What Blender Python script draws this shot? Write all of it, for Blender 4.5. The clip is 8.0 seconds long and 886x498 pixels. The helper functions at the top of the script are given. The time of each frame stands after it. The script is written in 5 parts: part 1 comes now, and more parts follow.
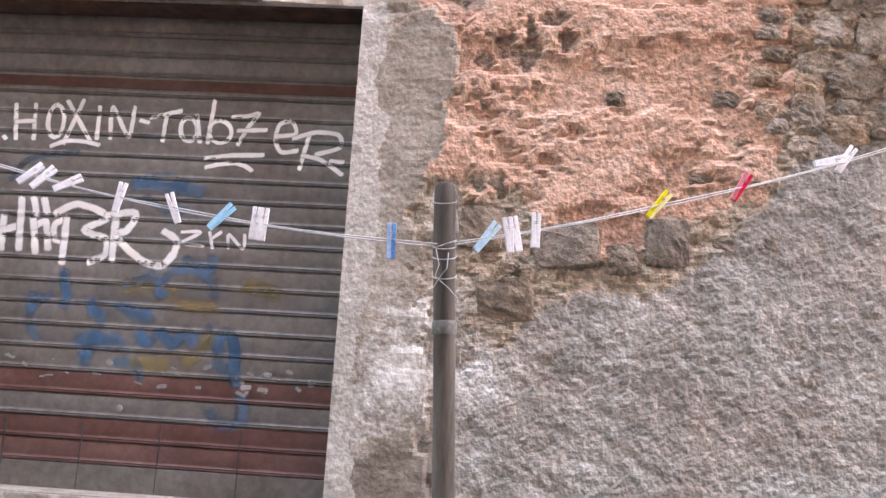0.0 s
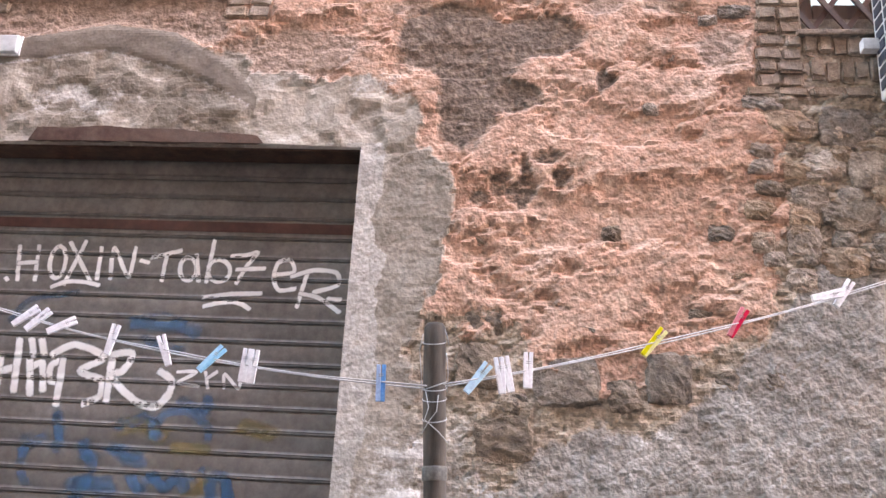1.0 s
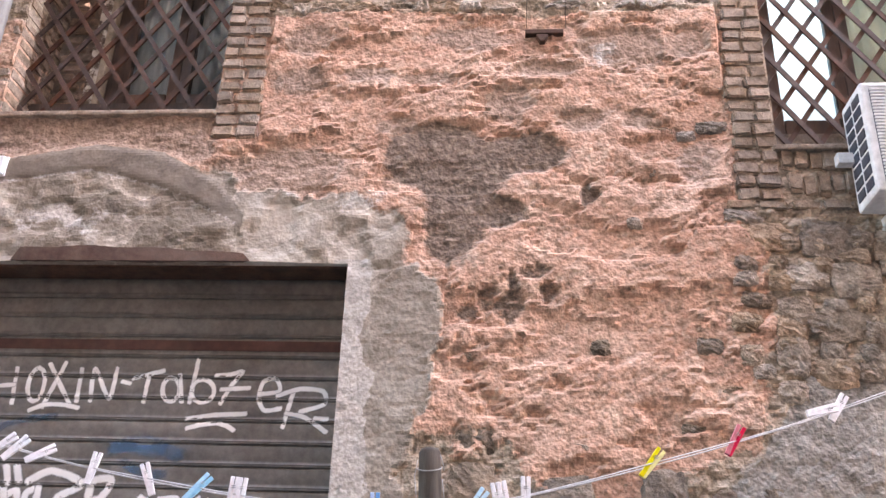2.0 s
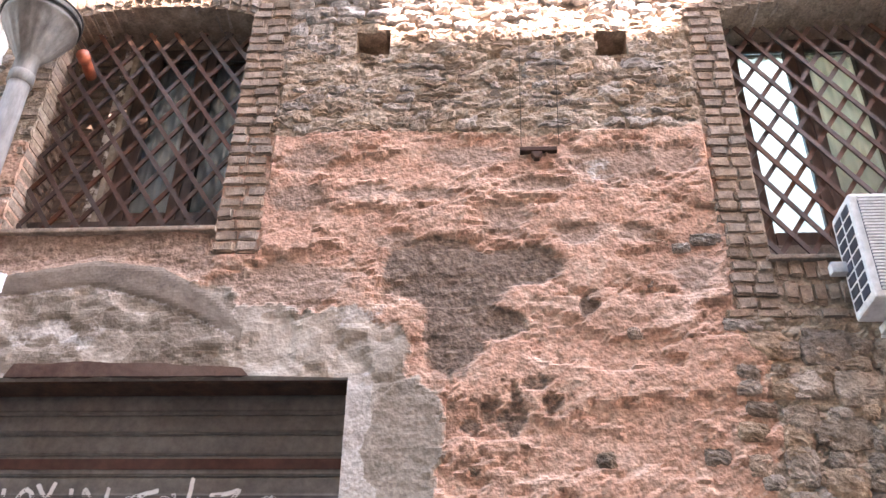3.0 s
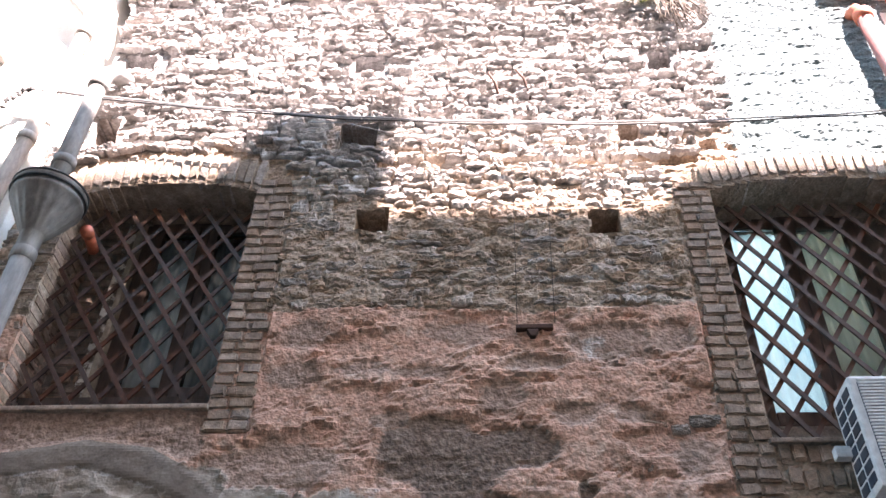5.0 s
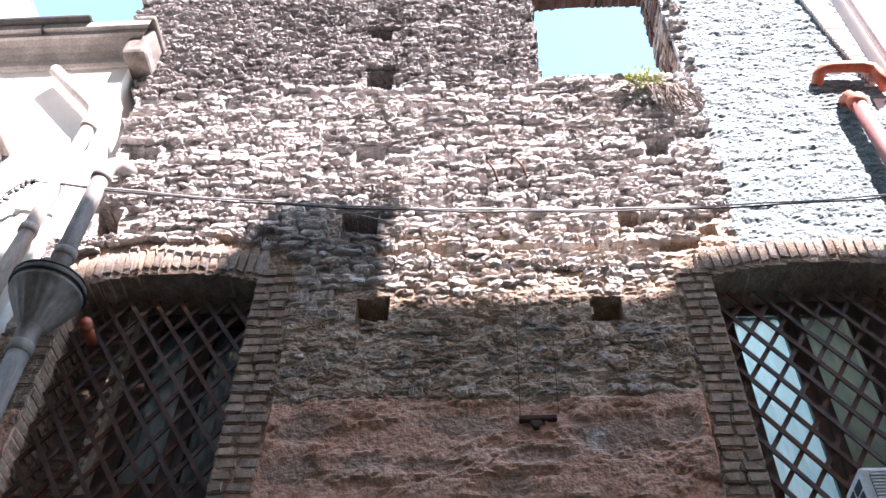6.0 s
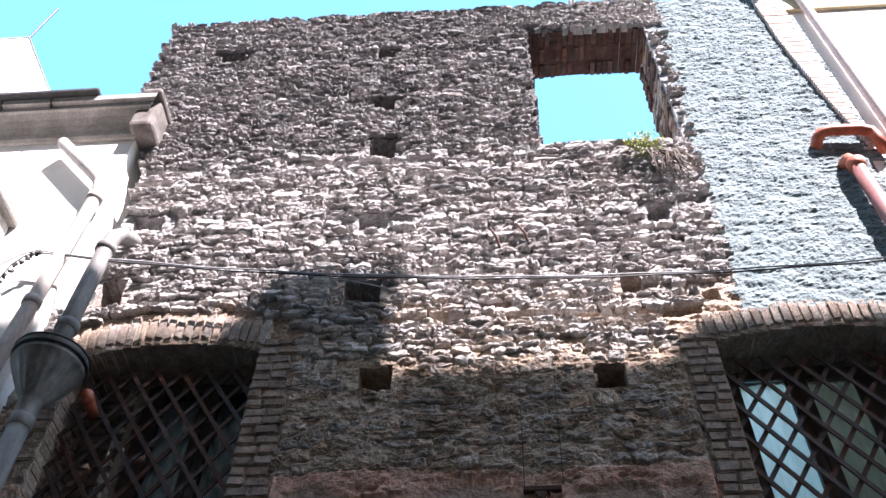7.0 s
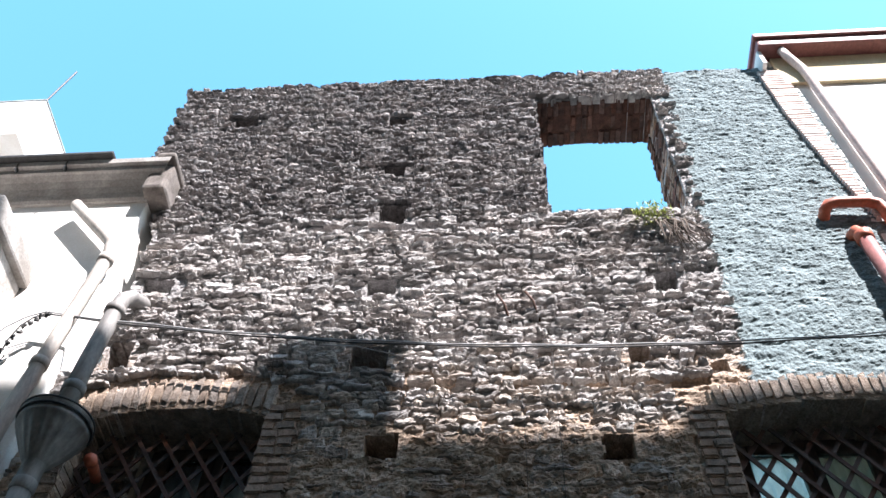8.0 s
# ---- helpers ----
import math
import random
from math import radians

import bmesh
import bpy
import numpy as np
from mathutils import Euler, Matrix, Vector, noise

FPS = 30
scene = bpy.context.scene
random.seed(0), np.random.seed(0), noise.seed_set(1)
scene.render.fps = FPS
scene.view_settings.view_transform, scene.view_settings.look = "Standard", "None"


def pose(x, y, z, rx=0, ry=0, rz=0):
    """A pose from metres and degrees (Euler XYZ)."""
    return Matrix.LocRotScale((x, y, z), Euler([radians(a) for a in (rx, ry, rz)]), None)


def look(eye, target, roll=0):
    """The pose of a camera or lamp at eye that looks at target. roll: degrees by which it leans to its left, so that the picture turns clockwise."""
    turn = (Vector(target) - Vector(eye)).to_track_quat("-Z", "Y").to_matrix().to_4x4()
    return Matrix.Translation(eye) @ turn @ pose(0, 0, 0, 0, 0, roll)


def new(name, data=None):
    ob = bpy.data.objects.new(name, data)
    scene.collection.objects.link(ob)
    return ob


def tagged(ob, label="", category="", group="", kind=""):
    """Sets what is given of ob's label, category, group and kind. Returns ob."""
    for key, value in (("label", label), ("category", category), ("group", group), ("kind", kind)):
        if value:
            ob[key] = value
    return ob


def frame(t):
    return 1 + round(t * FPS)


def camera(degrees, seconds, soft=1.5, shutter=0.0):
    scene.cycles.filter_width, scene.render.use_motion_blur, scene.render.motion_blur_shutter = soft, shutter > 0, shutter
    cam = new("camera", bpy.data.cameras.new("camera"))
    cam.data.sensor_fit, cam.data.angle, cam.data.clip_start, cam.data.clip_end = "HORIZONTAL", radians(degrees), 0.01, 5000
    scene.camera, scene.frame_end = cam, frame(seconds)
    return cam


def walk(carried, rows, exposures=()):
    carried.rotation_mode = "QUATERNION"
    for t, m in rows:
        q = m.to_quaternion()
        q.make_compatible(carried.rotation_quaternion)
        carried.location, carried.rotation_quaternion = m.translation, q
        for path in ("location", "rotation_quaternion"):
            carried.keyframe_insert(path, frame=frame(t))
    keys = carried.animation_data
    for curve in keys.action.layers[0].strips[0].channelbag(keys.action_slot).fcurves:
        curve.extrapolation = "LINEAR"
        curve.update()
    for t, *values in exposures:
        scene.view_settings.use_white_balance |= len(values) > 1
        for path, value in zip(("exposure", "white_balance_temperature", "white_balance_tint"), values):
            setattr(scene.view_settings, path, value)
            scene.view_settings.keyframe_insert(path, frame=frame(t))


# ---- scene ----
UNIT = 1.25  # the plan below is drawn in units of 1.25 m
cam = camera(52.2, 8.0, soft=1.5)
# seconds, place, turn
PATH = [
    (0, 0.0065, 0.0196, 1.6000, 99.986, -3.542, 3.543),
    (0.5, -0.0185, 0.0330, 1.6227, 103.943, -3.152, 3.244),
    (1, 0.0723, 0.0377, 1.6420, 107.963, -3.149, 4.719),
    (1.5, 0.0569, 0.0215, 1.7090, 110.767, -2.713, 4.225),
    (3, -0.0435, 0.0474, 1.6360, 122.564, -0.894, 2.774),
    (3.5, -0.0595, 0.0383, 1.6734, 125.053, -0.989, 2.788),
    (4, -0.0470, 0.0163, 1.7002, 127.533, -1.076, 2.552),
    (4.5, -0.0229, 0.0049, 1.7051, 129.820, -1.201, 2.688),
    (6, -0.0079, -0.0152, 1.7617, 137.395, -0.908, 3.224),
    (6.5, 0.0249, -0.0150, 1.7710, 139.522, -0.948, 3.879),
    (7, 0.0228, -0.0362, 1.7784, 141.299, -0.886, 4.030),
    (7.5, 0.0175, -0.0425, 1.7862, 143.349, -1.326, 3.800),
    (8, 0.0186, -0.0619, 1.7820, 145.275, -1.710, 3.697),
]
EXPO = [(0, 4.92, 8450, 42), (1.7, 4.88, 8450, 42), (3.5, 4.82, 8000, 39), (4.6, 4.22, 7300, 31), (6.0, 2.92, 6600, 27), (7.0, 2.32, 6300, 23), (7.5, 2.16, 6280, 23), (8.0, 1.95, 6250, 15)]
walk(cam, [(t, pose(x * UNIT, y * UNIT, z * UNIT, a, b, c)) for t, x, y, z, a, b, c in PATH], EXPO)

# ---- sky and sun ----
SUN = Vector((0.62, -0.78, 1.30)).normalized()  # towards the sun
el, az = math.asin(SUN.z), math.atan2(SUN.x, SUN.y)
world = bpy.data.worlds.new("sky")
scene.world = world
world.use_nodes = True
wn, wl = world.node_tree.nodes, world.node_tree.links
sky = wn.new("ShaderNodeTexSky")
sky.sky_type, sky.sun_disc, sky.sun_elevation, sky.sun_rotation = "NISHITA", False, el, az
sky.ozone_density, sky.dust_density = 0.6, 0.6
tint = wn.new("ShaderNodeHueSaturation")
tint.inputs["Hue"].default_value, tint.inputs["Saturation"].default_value = 0.466, 1.18
wl.new(sky.outputs[0], tint.inputs["Color"])
wl.new(tint.outputs[0], wn["Background"].inputs[0])
wn["Background"].inputs[1].default_value = 0.14
lamp = bpy.data.lights.new("sun", "SUN")
lamp.energy, lamp.angle, lamp.color = 5.0, radians(0.53), (1.0, 0.96, 0.92)
sun = new("sun", lamp)
sun.matrix_world = look(SUN * 40, (0, 0, 0))


# ---- materials ----
def nodes_of(name):
    m = bpy.data.materials.new(name)
    m.use_nodes = True
    nt = m.node_tree
    return m, nt, nt.nodes["Principled BSDF"]


def add(nt, kind, **kw):
    n = nt.nodes.new(kind)
    for k, v in kw.items():
        n.inputs[k].default_value = v
    return n


def ramp(nt, src, stops):
    r = nt.nodes.new("ShaderNodeValToRGB")
    e = r.color_ramp.elements
    while len(e) < len(stops):
        e.new(0.5)
    for k, (p, c) in enumerate(stops):
        e[k].position, e[k].color = p, (*c, 1) if len(c) == 3 else c
    nt.links.new(src, r.inputs[0])
    return r.outputs[0]


def mix(nt, fac, a, b, mode="MIX"):
    m = nt.nodes.new("ShaderNodeMix")
    m.data_type, m.blend_type = "RGBA", mode
    for sock, v in ((m.inputs[0], fac), (m.inputs[6], a), (m.inputs[7], b)):
        if isinstance(v, (int, float)):
            sock.default_value = v
        elif isinstance(v, tuple):
            sock.default_value = (*v, 1)
        else:
            nt.links.new(v, sock)
    return m.outputs[2]


def math_node(nt, op, a, b=0.0, clamp=False):
    m = nt.nodes.new("ShaderNodeMath")
    m.operation, m.use_clamp = op, clamp
    for sock, v in zip(m.inputs, (a, b)):
        if isinstance(v, (int, float)):
            sock.default_value = v
        else:
            nt.links.new(v, sock)
    return m.outputs[0]


def coords(nt, scale=(1, 1, 1), kind="Object"):
    c, m = nt.nodes.new("ShaderNodeTexCoord"), nt.nodes.new("ShaderNodeMapping")
    m.inputs["Scale"].default_value = scale
    nt.links.new(c.outputs[kind], m.inputs[0])
    return m.outputs[0]


def world_coords(nt, scale=(1, 1, 1)):
    g, m = nt.nodes.new("ShaderNodeNewGeometry"), nt.nodes.new("ShaderNodeMapping")
    m.inputs["Scale"].default_value = [k / UNIT for k in scale]
    nt.links.new(g.outputs["Position"], m.inputs[0])
    return m.outputs[0]


def noise_of(nt, vec, scale, detail=6, rough=0.6, dist=0.0):
    n = add(nt, "ShaderNodeTexNoise", Scale=scale, Detail=detail, Roughness=rough, Distortion=dist)
    nt.links.new(vec, n.inputs["Vector"])
    return n.outputs[0]


def bump(nt, height, strength, dist, bsdf):
    b = add(nt, "ShaderNodeBump", Strength=strength, Distance=dist)
    nt.links.new(height, b.inputs["Height"])
    nt.links.new(b.outputs[0], bsdf.inputs["Normal"])


def surface(name, dark, light, scale=8, rough=0.85, metal=0.0, spread=0.35, grain=60, relief=0.004, strength=0.6,
            stain=(0.1, 0.08, 0.06), stained=0.3, stretch=(1, 1, 1), vary=0.25, islands=False, crust=False, sat=0.9):
    """A worn material: two tones by a broad noise, fine grain, stains, a shift from piece to piece."""
    m, nt, b = nodes_of(name)
    v = world_coords(nt, stretch)
    broad, fine = noise_of(nt, v, scale, 8, 0.65), noise_of(nt, v, grain, 5, 0.7)
    col = ramp(nt, broad, [(0.5 - spread / 2, dark), (0.5 + spread / 2, light)])
    col = mix(nt, 0.45, col, ramp(nt, fine, [(0.3, (0.25, 0.25, 0.25)), (0.7, (0.8, 0.8, 0.8))]), "OVERLAY")
    blot = ramp(nt, noise_of(nt, v, scale * 0.35, 9, 0.72, 0.6), [(0.5, (0, 0, 0)), (0.68, (1, 1, 1))])
    col = mix(nt, math_node(nt, "MULTIPLY", blot, stained), col, stain)
    if crust:
        sep = nt.nodes.new("ShaderNodeSeparateXYZ")
        nt.links.new(v, sep.inputs[0])
        up = math_node(nt, "MULTIPLY", math_node(nt, "SUBTRACT", sep.outputs["Z"], 6.45), 2.2, True)
        side = math_node(nt, "MULTIPLY", math_node(nt, "SUBTRACT", 1.1, sep.outputs["X"]), 1.6, True)
        f = math_node(nt, "MULTIPLY", math_node(nt, "MULTIPLY", up, side), ramp(nt, noise_of(nt, v, 4, 8, 0.7), [(0.36, (0.3, 0.3, 0.3)), (0.62, (0.82, 0.82, 0.82))]))
        col = mix(nt, f, col, (0.175, 0.164, 0.165))
    if vary:
        if islands:
            rnd = nt.nodes.new("ShaderNodeNewGeometry").outputs["Random Per Island"]
        else:
            rnd = nt.nodes.new("ShaderNodeObjectInfo").outputs["Random"]
        hsv = nt.nodes.new("ShaderNodeHueSaturation")
        nt.links.new(col, hsv.inputs["Color"])
        nt.links.new(math_node(nt, "ADD", math_node(nt, "MULTIPLY", rnd, 2 * vary), 1 - vary), hsv.inputs["Value"])
        r2 = math_node(nt, "FRACT", math_node(nt, "MULTIPLY", rnd, 7.31))
        nt.links.new(math_node(nt, "ADD", math_node(nt, "MULTIPLY", r2, sat), 1 - sat / 2), hsv.inputs["Saturation"])
        col = hsv.outputs[0]
    nt.links.new(col, b.inputs["Base Color"])
    b.inputs["Roughness"].default_value, b.inputs["Metallic"].default_value = rough, metal
    b.inputs["Specular IOR Level"].default_value = 0.3
    bump(nt, mix(nt, 0.5, broad, fine), strength, relief, b)
    return m


M_STONE_L = surface("rubble_stone_low", (0.225, 0.193, 0.17), (0.53, 0.475, 0.427), 11, 0.93, grain=70, relief=0.016, strength=1.0,
                    stain=(0.07, 0.055, 0.045), stained=0.4, vary=0.3, sat=0.7, islands=True)
M_STONE = surface("rubble_stone", (0.195, 0.146, 0.113), (0.485, 0.382, 0.31), 11, 0.93, grain=70, relief=0.016, strength=1.0,
                  stain=(0.07, 0.055, 0.045), stained=0.4, vary=0.32, sat=0.8)
M_STONE_J = surface("rubble_stone_far", (0.29, 0.262, 0.248), (0.6, 0.565, 0.545), 14, 0.95, grain=120, relief=0.03, strength=1.0,
                    stain=(0.07, 0.062, 0.058), stained=0.4, vary=0.35, sat=0.7, islands=True, crust=True)
M_ROCK = surface("dark_rock", (0.105, 0.078, 0.06), (0.36, 0.275, 0.215), 18, 0.92, grain=80, relief=0.045, strength=1.0, vary=0.3, sat=0.4)
M_BRICK = surface("brick", (0.19, 0.132, 0.098), (0.4, 0.29, 0.222), 22, 0.92, grain=80, relief=0.02, strength=1.0,
                  stain=(0.09, 0.075, 0.06), stained=0.5, vary=0.15, sat=0.3)
M_RUBBLE = surface("loose_rubble", (0.23, 0.158, 0.115), (0.52, 0.385, 0.295), 20, 0.93, grain=80, relief=0.04, strength=1.0, stain=(0.08, 0.06, 0.05), stained=0.4, vary=0.3, sat=0.5)
M_ARCH = surface("arch_brick", (0.25, 0.19, 0.15), (0.46, 0.375, 0.31), 20, 0.92, grain=80, relief=0.02, strength=1.0,
                 stain=(0.12, 0.095, 0.08), stained=0.4, vary=0.22, sat=0.4)
# Reddish brick with the shade of soffit and beam holes put in its colour.
M_SHADED_BRICK = surface("shaded_brick", (0.06, 0.034, 0.027), (0.16, 0.085, 0.066), 18, 0.92, grain=80, relief=0.02, strength=1.0, vary=0.35, sat=0.5)
M_ROCKGREY = surface("grey_rock", (0.105, 0.074, 0.055), (0.34, 0.25, 0.19), 18, 0.92, grain=80, relief=0.045, strength=1.0, vary=0.2, sat=0.3)
M_MORTAR = surface("mortar", (0.14, 0.11, 0.09), (0.27, 0.215, 0.175), 11, 0.95, grain=70, relief=0.015, strength=1.0, vary=0)
M_SLAT = surface("grey_slat", (0.108, 0.095, 0.086), (0.185, 0.168, 0.156), 4, 0.5, 0.25, grain=30, relief=0.0006, strength=0.3,
                 stain=(0.17, 0.13, 0.09), stained=0.25, vary=0.08, sat=0.2)
M_SLATRED = surface("red_slat", (0.1, 0.044, 0.037), (0.155, 0.078, 0.067), 5, 0.5, 0.2, grain=30, relief=0.0006, strength=0.3,
                    stain=(0.1, 0.07, 0.055), stained=0.4, vary=0.08, sat=0.15)
M_WOOD = surface("brown_wood", (0.05, 0.026, 0.017), (0.11, 0.062, 0.042), 9, 0.7, grain=90, relief=0.002, stretch=(1, 1, 0.15), vary=0.15)
M_LATTICE = surface("lattice_paint", (0.04, 0.018, 0.012), (0.085, 0.042, 0.03), 12, 0.6, grain=90, relief=0.001, vary=0.15)
M_PALEWOOD = surface("peeling_white", (0.13, 0.09, 0.065), (0.72, 0.68, 0.6), 16, 0.8, spread=0.08, grain=50, relief=0.006, vary=0)
M_BEIGEWOOD = surface("beige_wood", (0.33, 0.27, 0.2), (0.48, 0.41, 0.32), 14, 0.8, grain=50, relief=0.003, vary=0)
M_CREAM = surface("cream_wall", (0.73, 0.7, 0.66), (0.82, 0.8, 0.76), 1.5, 0.9, grain=90, relief=0.002, strength=0.4,
                  stain=(0.5, 0.43, 0.34), stained=0.35, vary=0)
M_PIPE = surface("beige_pipe", (0.36, 0.32, 0.28), (0.5, 0.455, 0.41), 5, 0.6, grain=50, relief=0.001, stained=0.3, vary=0, stretch=(1, 1, 0.3))
M_OCHRE = surface("ochre_wall", (0.62, 0.5, 0.3), (0.7, 0.6, 0.42), 1.5, 0.9, grain=90, relief=0.002, strength=0.4, vary=0)
# A darker version of the cornice stone, for its right end.
M_DARK_END = surface("dark_cornice_end", (0.09, 0.078, 0.068), (0.24, 0.21, 0.19), 9, 0.95, grain=60, relief=0.02, stained=0.6, vary=0)
M_CORNICE = surface("cornice_stone", (0.24, 0.22, 0.2), (0.45, 0.425, 0.4), 5, 0.9, grain=60, relief=0.006, stained=0.5, vary=0)
M_LINTEL = surface("brown_lintel", (0.055, 0.024, 0.017), (0.115, 0.06, 0.043), 7, 0.85, grain=60, relief=0.004, vary=0, stained=0.4, stain=(0.18, 0.13, 0.105))
M_STRIPE = surface("maroon_strip", (0.06, 0.022, 0.018), (0.1, 0.042, 0.034), 5, 0.55, grain=30, relief=0.0006, vary=0)
M_PINK = surface("pink_tile_edge", (0.55, 0.45, 0.42), (0.68, 0.58, 0.54), 6, 0.85, grain=60, relief=0.003, vary=0.12)
M_REDPIPE = surface("orange_pipe", (0.42, 0.1, 0.05), (0.5, 0.14, 0.075), 4, 0.45, grain=40, relief=0.001, vary=0, stained=0.15)
M_MAROON = surface("maroon_pipe", (0.2, 0.075, 0.068), (0.3, 0.13, 0.115), 4, 0.45, grain=40, relief=0.001, vary=0, stained=0.15)
M_ZINC = surface("zinc", (0.085, 0.078, 0.072), (0.25, 0.235, 0.22), 9, 0.65, 0.0, grain=40, relief=0.002, stain=(0.12, 0.09, 0.07),
                 stained=0.45, vary=0, stretch=(1, 1, 0.3))
M_RUST = surface("rusty_iron", (0.04, 0.018, 0.013), (0.09, 0.045, 0.03), 18, 0.8, 0.3, grain=90, relief=0.003, vary=0)
M_POLE = surface("weathered_pole", (0.028, 0.02, 0.016), (0.105, 0.082, 0.068), 14, 0.9, grain=90, relief=0.003, stretch=(1, 1, 0.12), vary=0)
M_WHITEPLASTIC = surface("white_plastic", (0.5, 0.5, 0.5), (0.62, 0.62, 0.61), 5, 0.4, grain=30, relief=0.0005, strength=0.2,
                         stain=(0.5, 0.47, 0.42), stained=0.25, vary=0.03)
M_DARKGRILLE = surface("dark_fins", (0.03, 0.035, 0.05), (0.06, 0.07, 0.09), 20, 0.45, 0.3, grain=120, relief=0.001, vary=0.1)
M_OPPOSITE = surface("opposite_plaster", (0.085, 0.068, 0.056), (0.125, 0.103, 0.085), 1.2, 0.9, grain=60, relief=0.004, vary=0)
M_PAVING = surface("lava_paving", (0.07, 0.066, 0.062), (0.13, 0.125, 0.12), 6, 0.8, grain=50, relief=0.004, vary=0.15)
M_ROOM = surface("room_plaster", (0.36, 0.32, 0.27), (0.46, 0.42, 0.36), 3, 0.9, vary=0)
M_CURTAIN = surface("pale_curtain", (0.55, 0.6, 0.66), (0.68, 0.74, 0.8), 3, 0.9, grain=140, relief=0.001, stained=0.1, vary=0)
M_BEIGE = surface("beige_curtain", (0.62, 0.58, 0.46), (0.76, 0.72, 0.6), 3, 0.9, grain=140, relief=0.001, stained=0.1, vary=0)
_nt = M_BEIGE.node_tree  # thin cloth lets the daylight behind it through
_through, _both = _nt.nodes.new("ShaderNodeBsdfTranslucent"), _nt.nodes.new("ShaderNodeMixShader")
_through.inputs[0].default_value, _both.inputs[0].default_value = (0.72, 0.66, 0.54, 1), 0.45
_nt.links.new(_nt.nodes["Principled BSDF"].outputs[0], _both.inputs[1])
_nt.links.new(_through.outputs[0], _both.inputs[2])
_nt.links.new(_both.outputs[0], _nt.nodes["Material Output"].inputs[0])
M_SHEER, _nt, _b = nodes_of("sheer_curtain")
_nt.nodes.remove(_b)
_through, _holes, _both = [_nt.nodes.new("ShaderNode" + k) for k in ("BsdfTranslucent", "BsdfTransparent", "MixShader")]
_nt.links.new(ramp(_nt, noise_of(_nt, world_coords(_nt, (6, 6, 0.6)), 3, 5), [(0.3, (0.6, 0.68, 0.62)), (0.7, (0.86, 0.9, 0.86))]), _through.inputs[0])
_both.inputs[0].default_value = 0.38
_nt.links.new(_through.outputs[0], _both.inputs[1])
_nt.links.new(_holes.outputs[0], _both.inputs[2])
_nt.links.new(_both.outputs[0], _nt.nodes["Material Output"].inputs[0])
M_STRING = surface("white_string", (0.4, 0.375, 0.375), (0.54, 0.51, 0.51), 30, 0.7, grain=200, relief=0.0005, vary=0)
M_CORD = surface("grey_tape", (0.075, 0.066, 0.06), (0.135, 0.122, 0.112), 30, 0.8, grain=120, relief=0.001, vary=0)
M_WIRE = surface("black_cable", (0.03, 0.03, 0.03), (0.06, 0.06, 0.06), 20, 0.6, vary=0)
M_GREYWIRE = surface("grey_wire", (0.25, 0.25, 0.25), (0.4, 0.4, 0.4), 20, 0.5, vary=0)
M_LEAF = surface("leaf", (0.3, 0.38, 0.04), (0.5, 0.54, 0.09), 20, 0.6, vary=0.2)
M_TWIG = surface("dry_twig", (0.06, 0.045, 0.035), (0.12, 0.09, 0.07), 20, 0.9, vary=0)


def plain(name, c, rough=0.4):
    return surface(name, tuple(x * 0.88 for x in c), c, 30, rough, grain=120, relief=0.0005, stained=0.08, vary=0.05)


M_PINWHITE, M_PINBLUE, M_PINCYAN = plain("pin_white", (0.76, 0.72, 0.74)), plain("pin_blue", (0.13, 0.36, 0.72)), plain("pin_cyan", (0.2, 0.55, 0.77))
M_PINYELLOW, M_PINRED = plain("pin_yellow", (0.75, 0.62, 0.03)), plain("pin_red", (0.62, 0.03, 0.07))


def glass(name, tint):
    m, nt, b = nodes_of(name)
    b.inputs["Base Color"].default_value = (*tint, 1)
    b.inputs["Transmission Weight"].default_value, b.inputs["Roughness"].default_value = 1.0, 0.03
    b.inputs["IOR"].default_value = 1.45
    bump(nt, noise_of(nt, world_coords(nt), 3, 2, 0.5), 0.02, 0.004, b)
    return m


M_GLASS = glass("window_glass", (0.86, 0.95, 0.95))


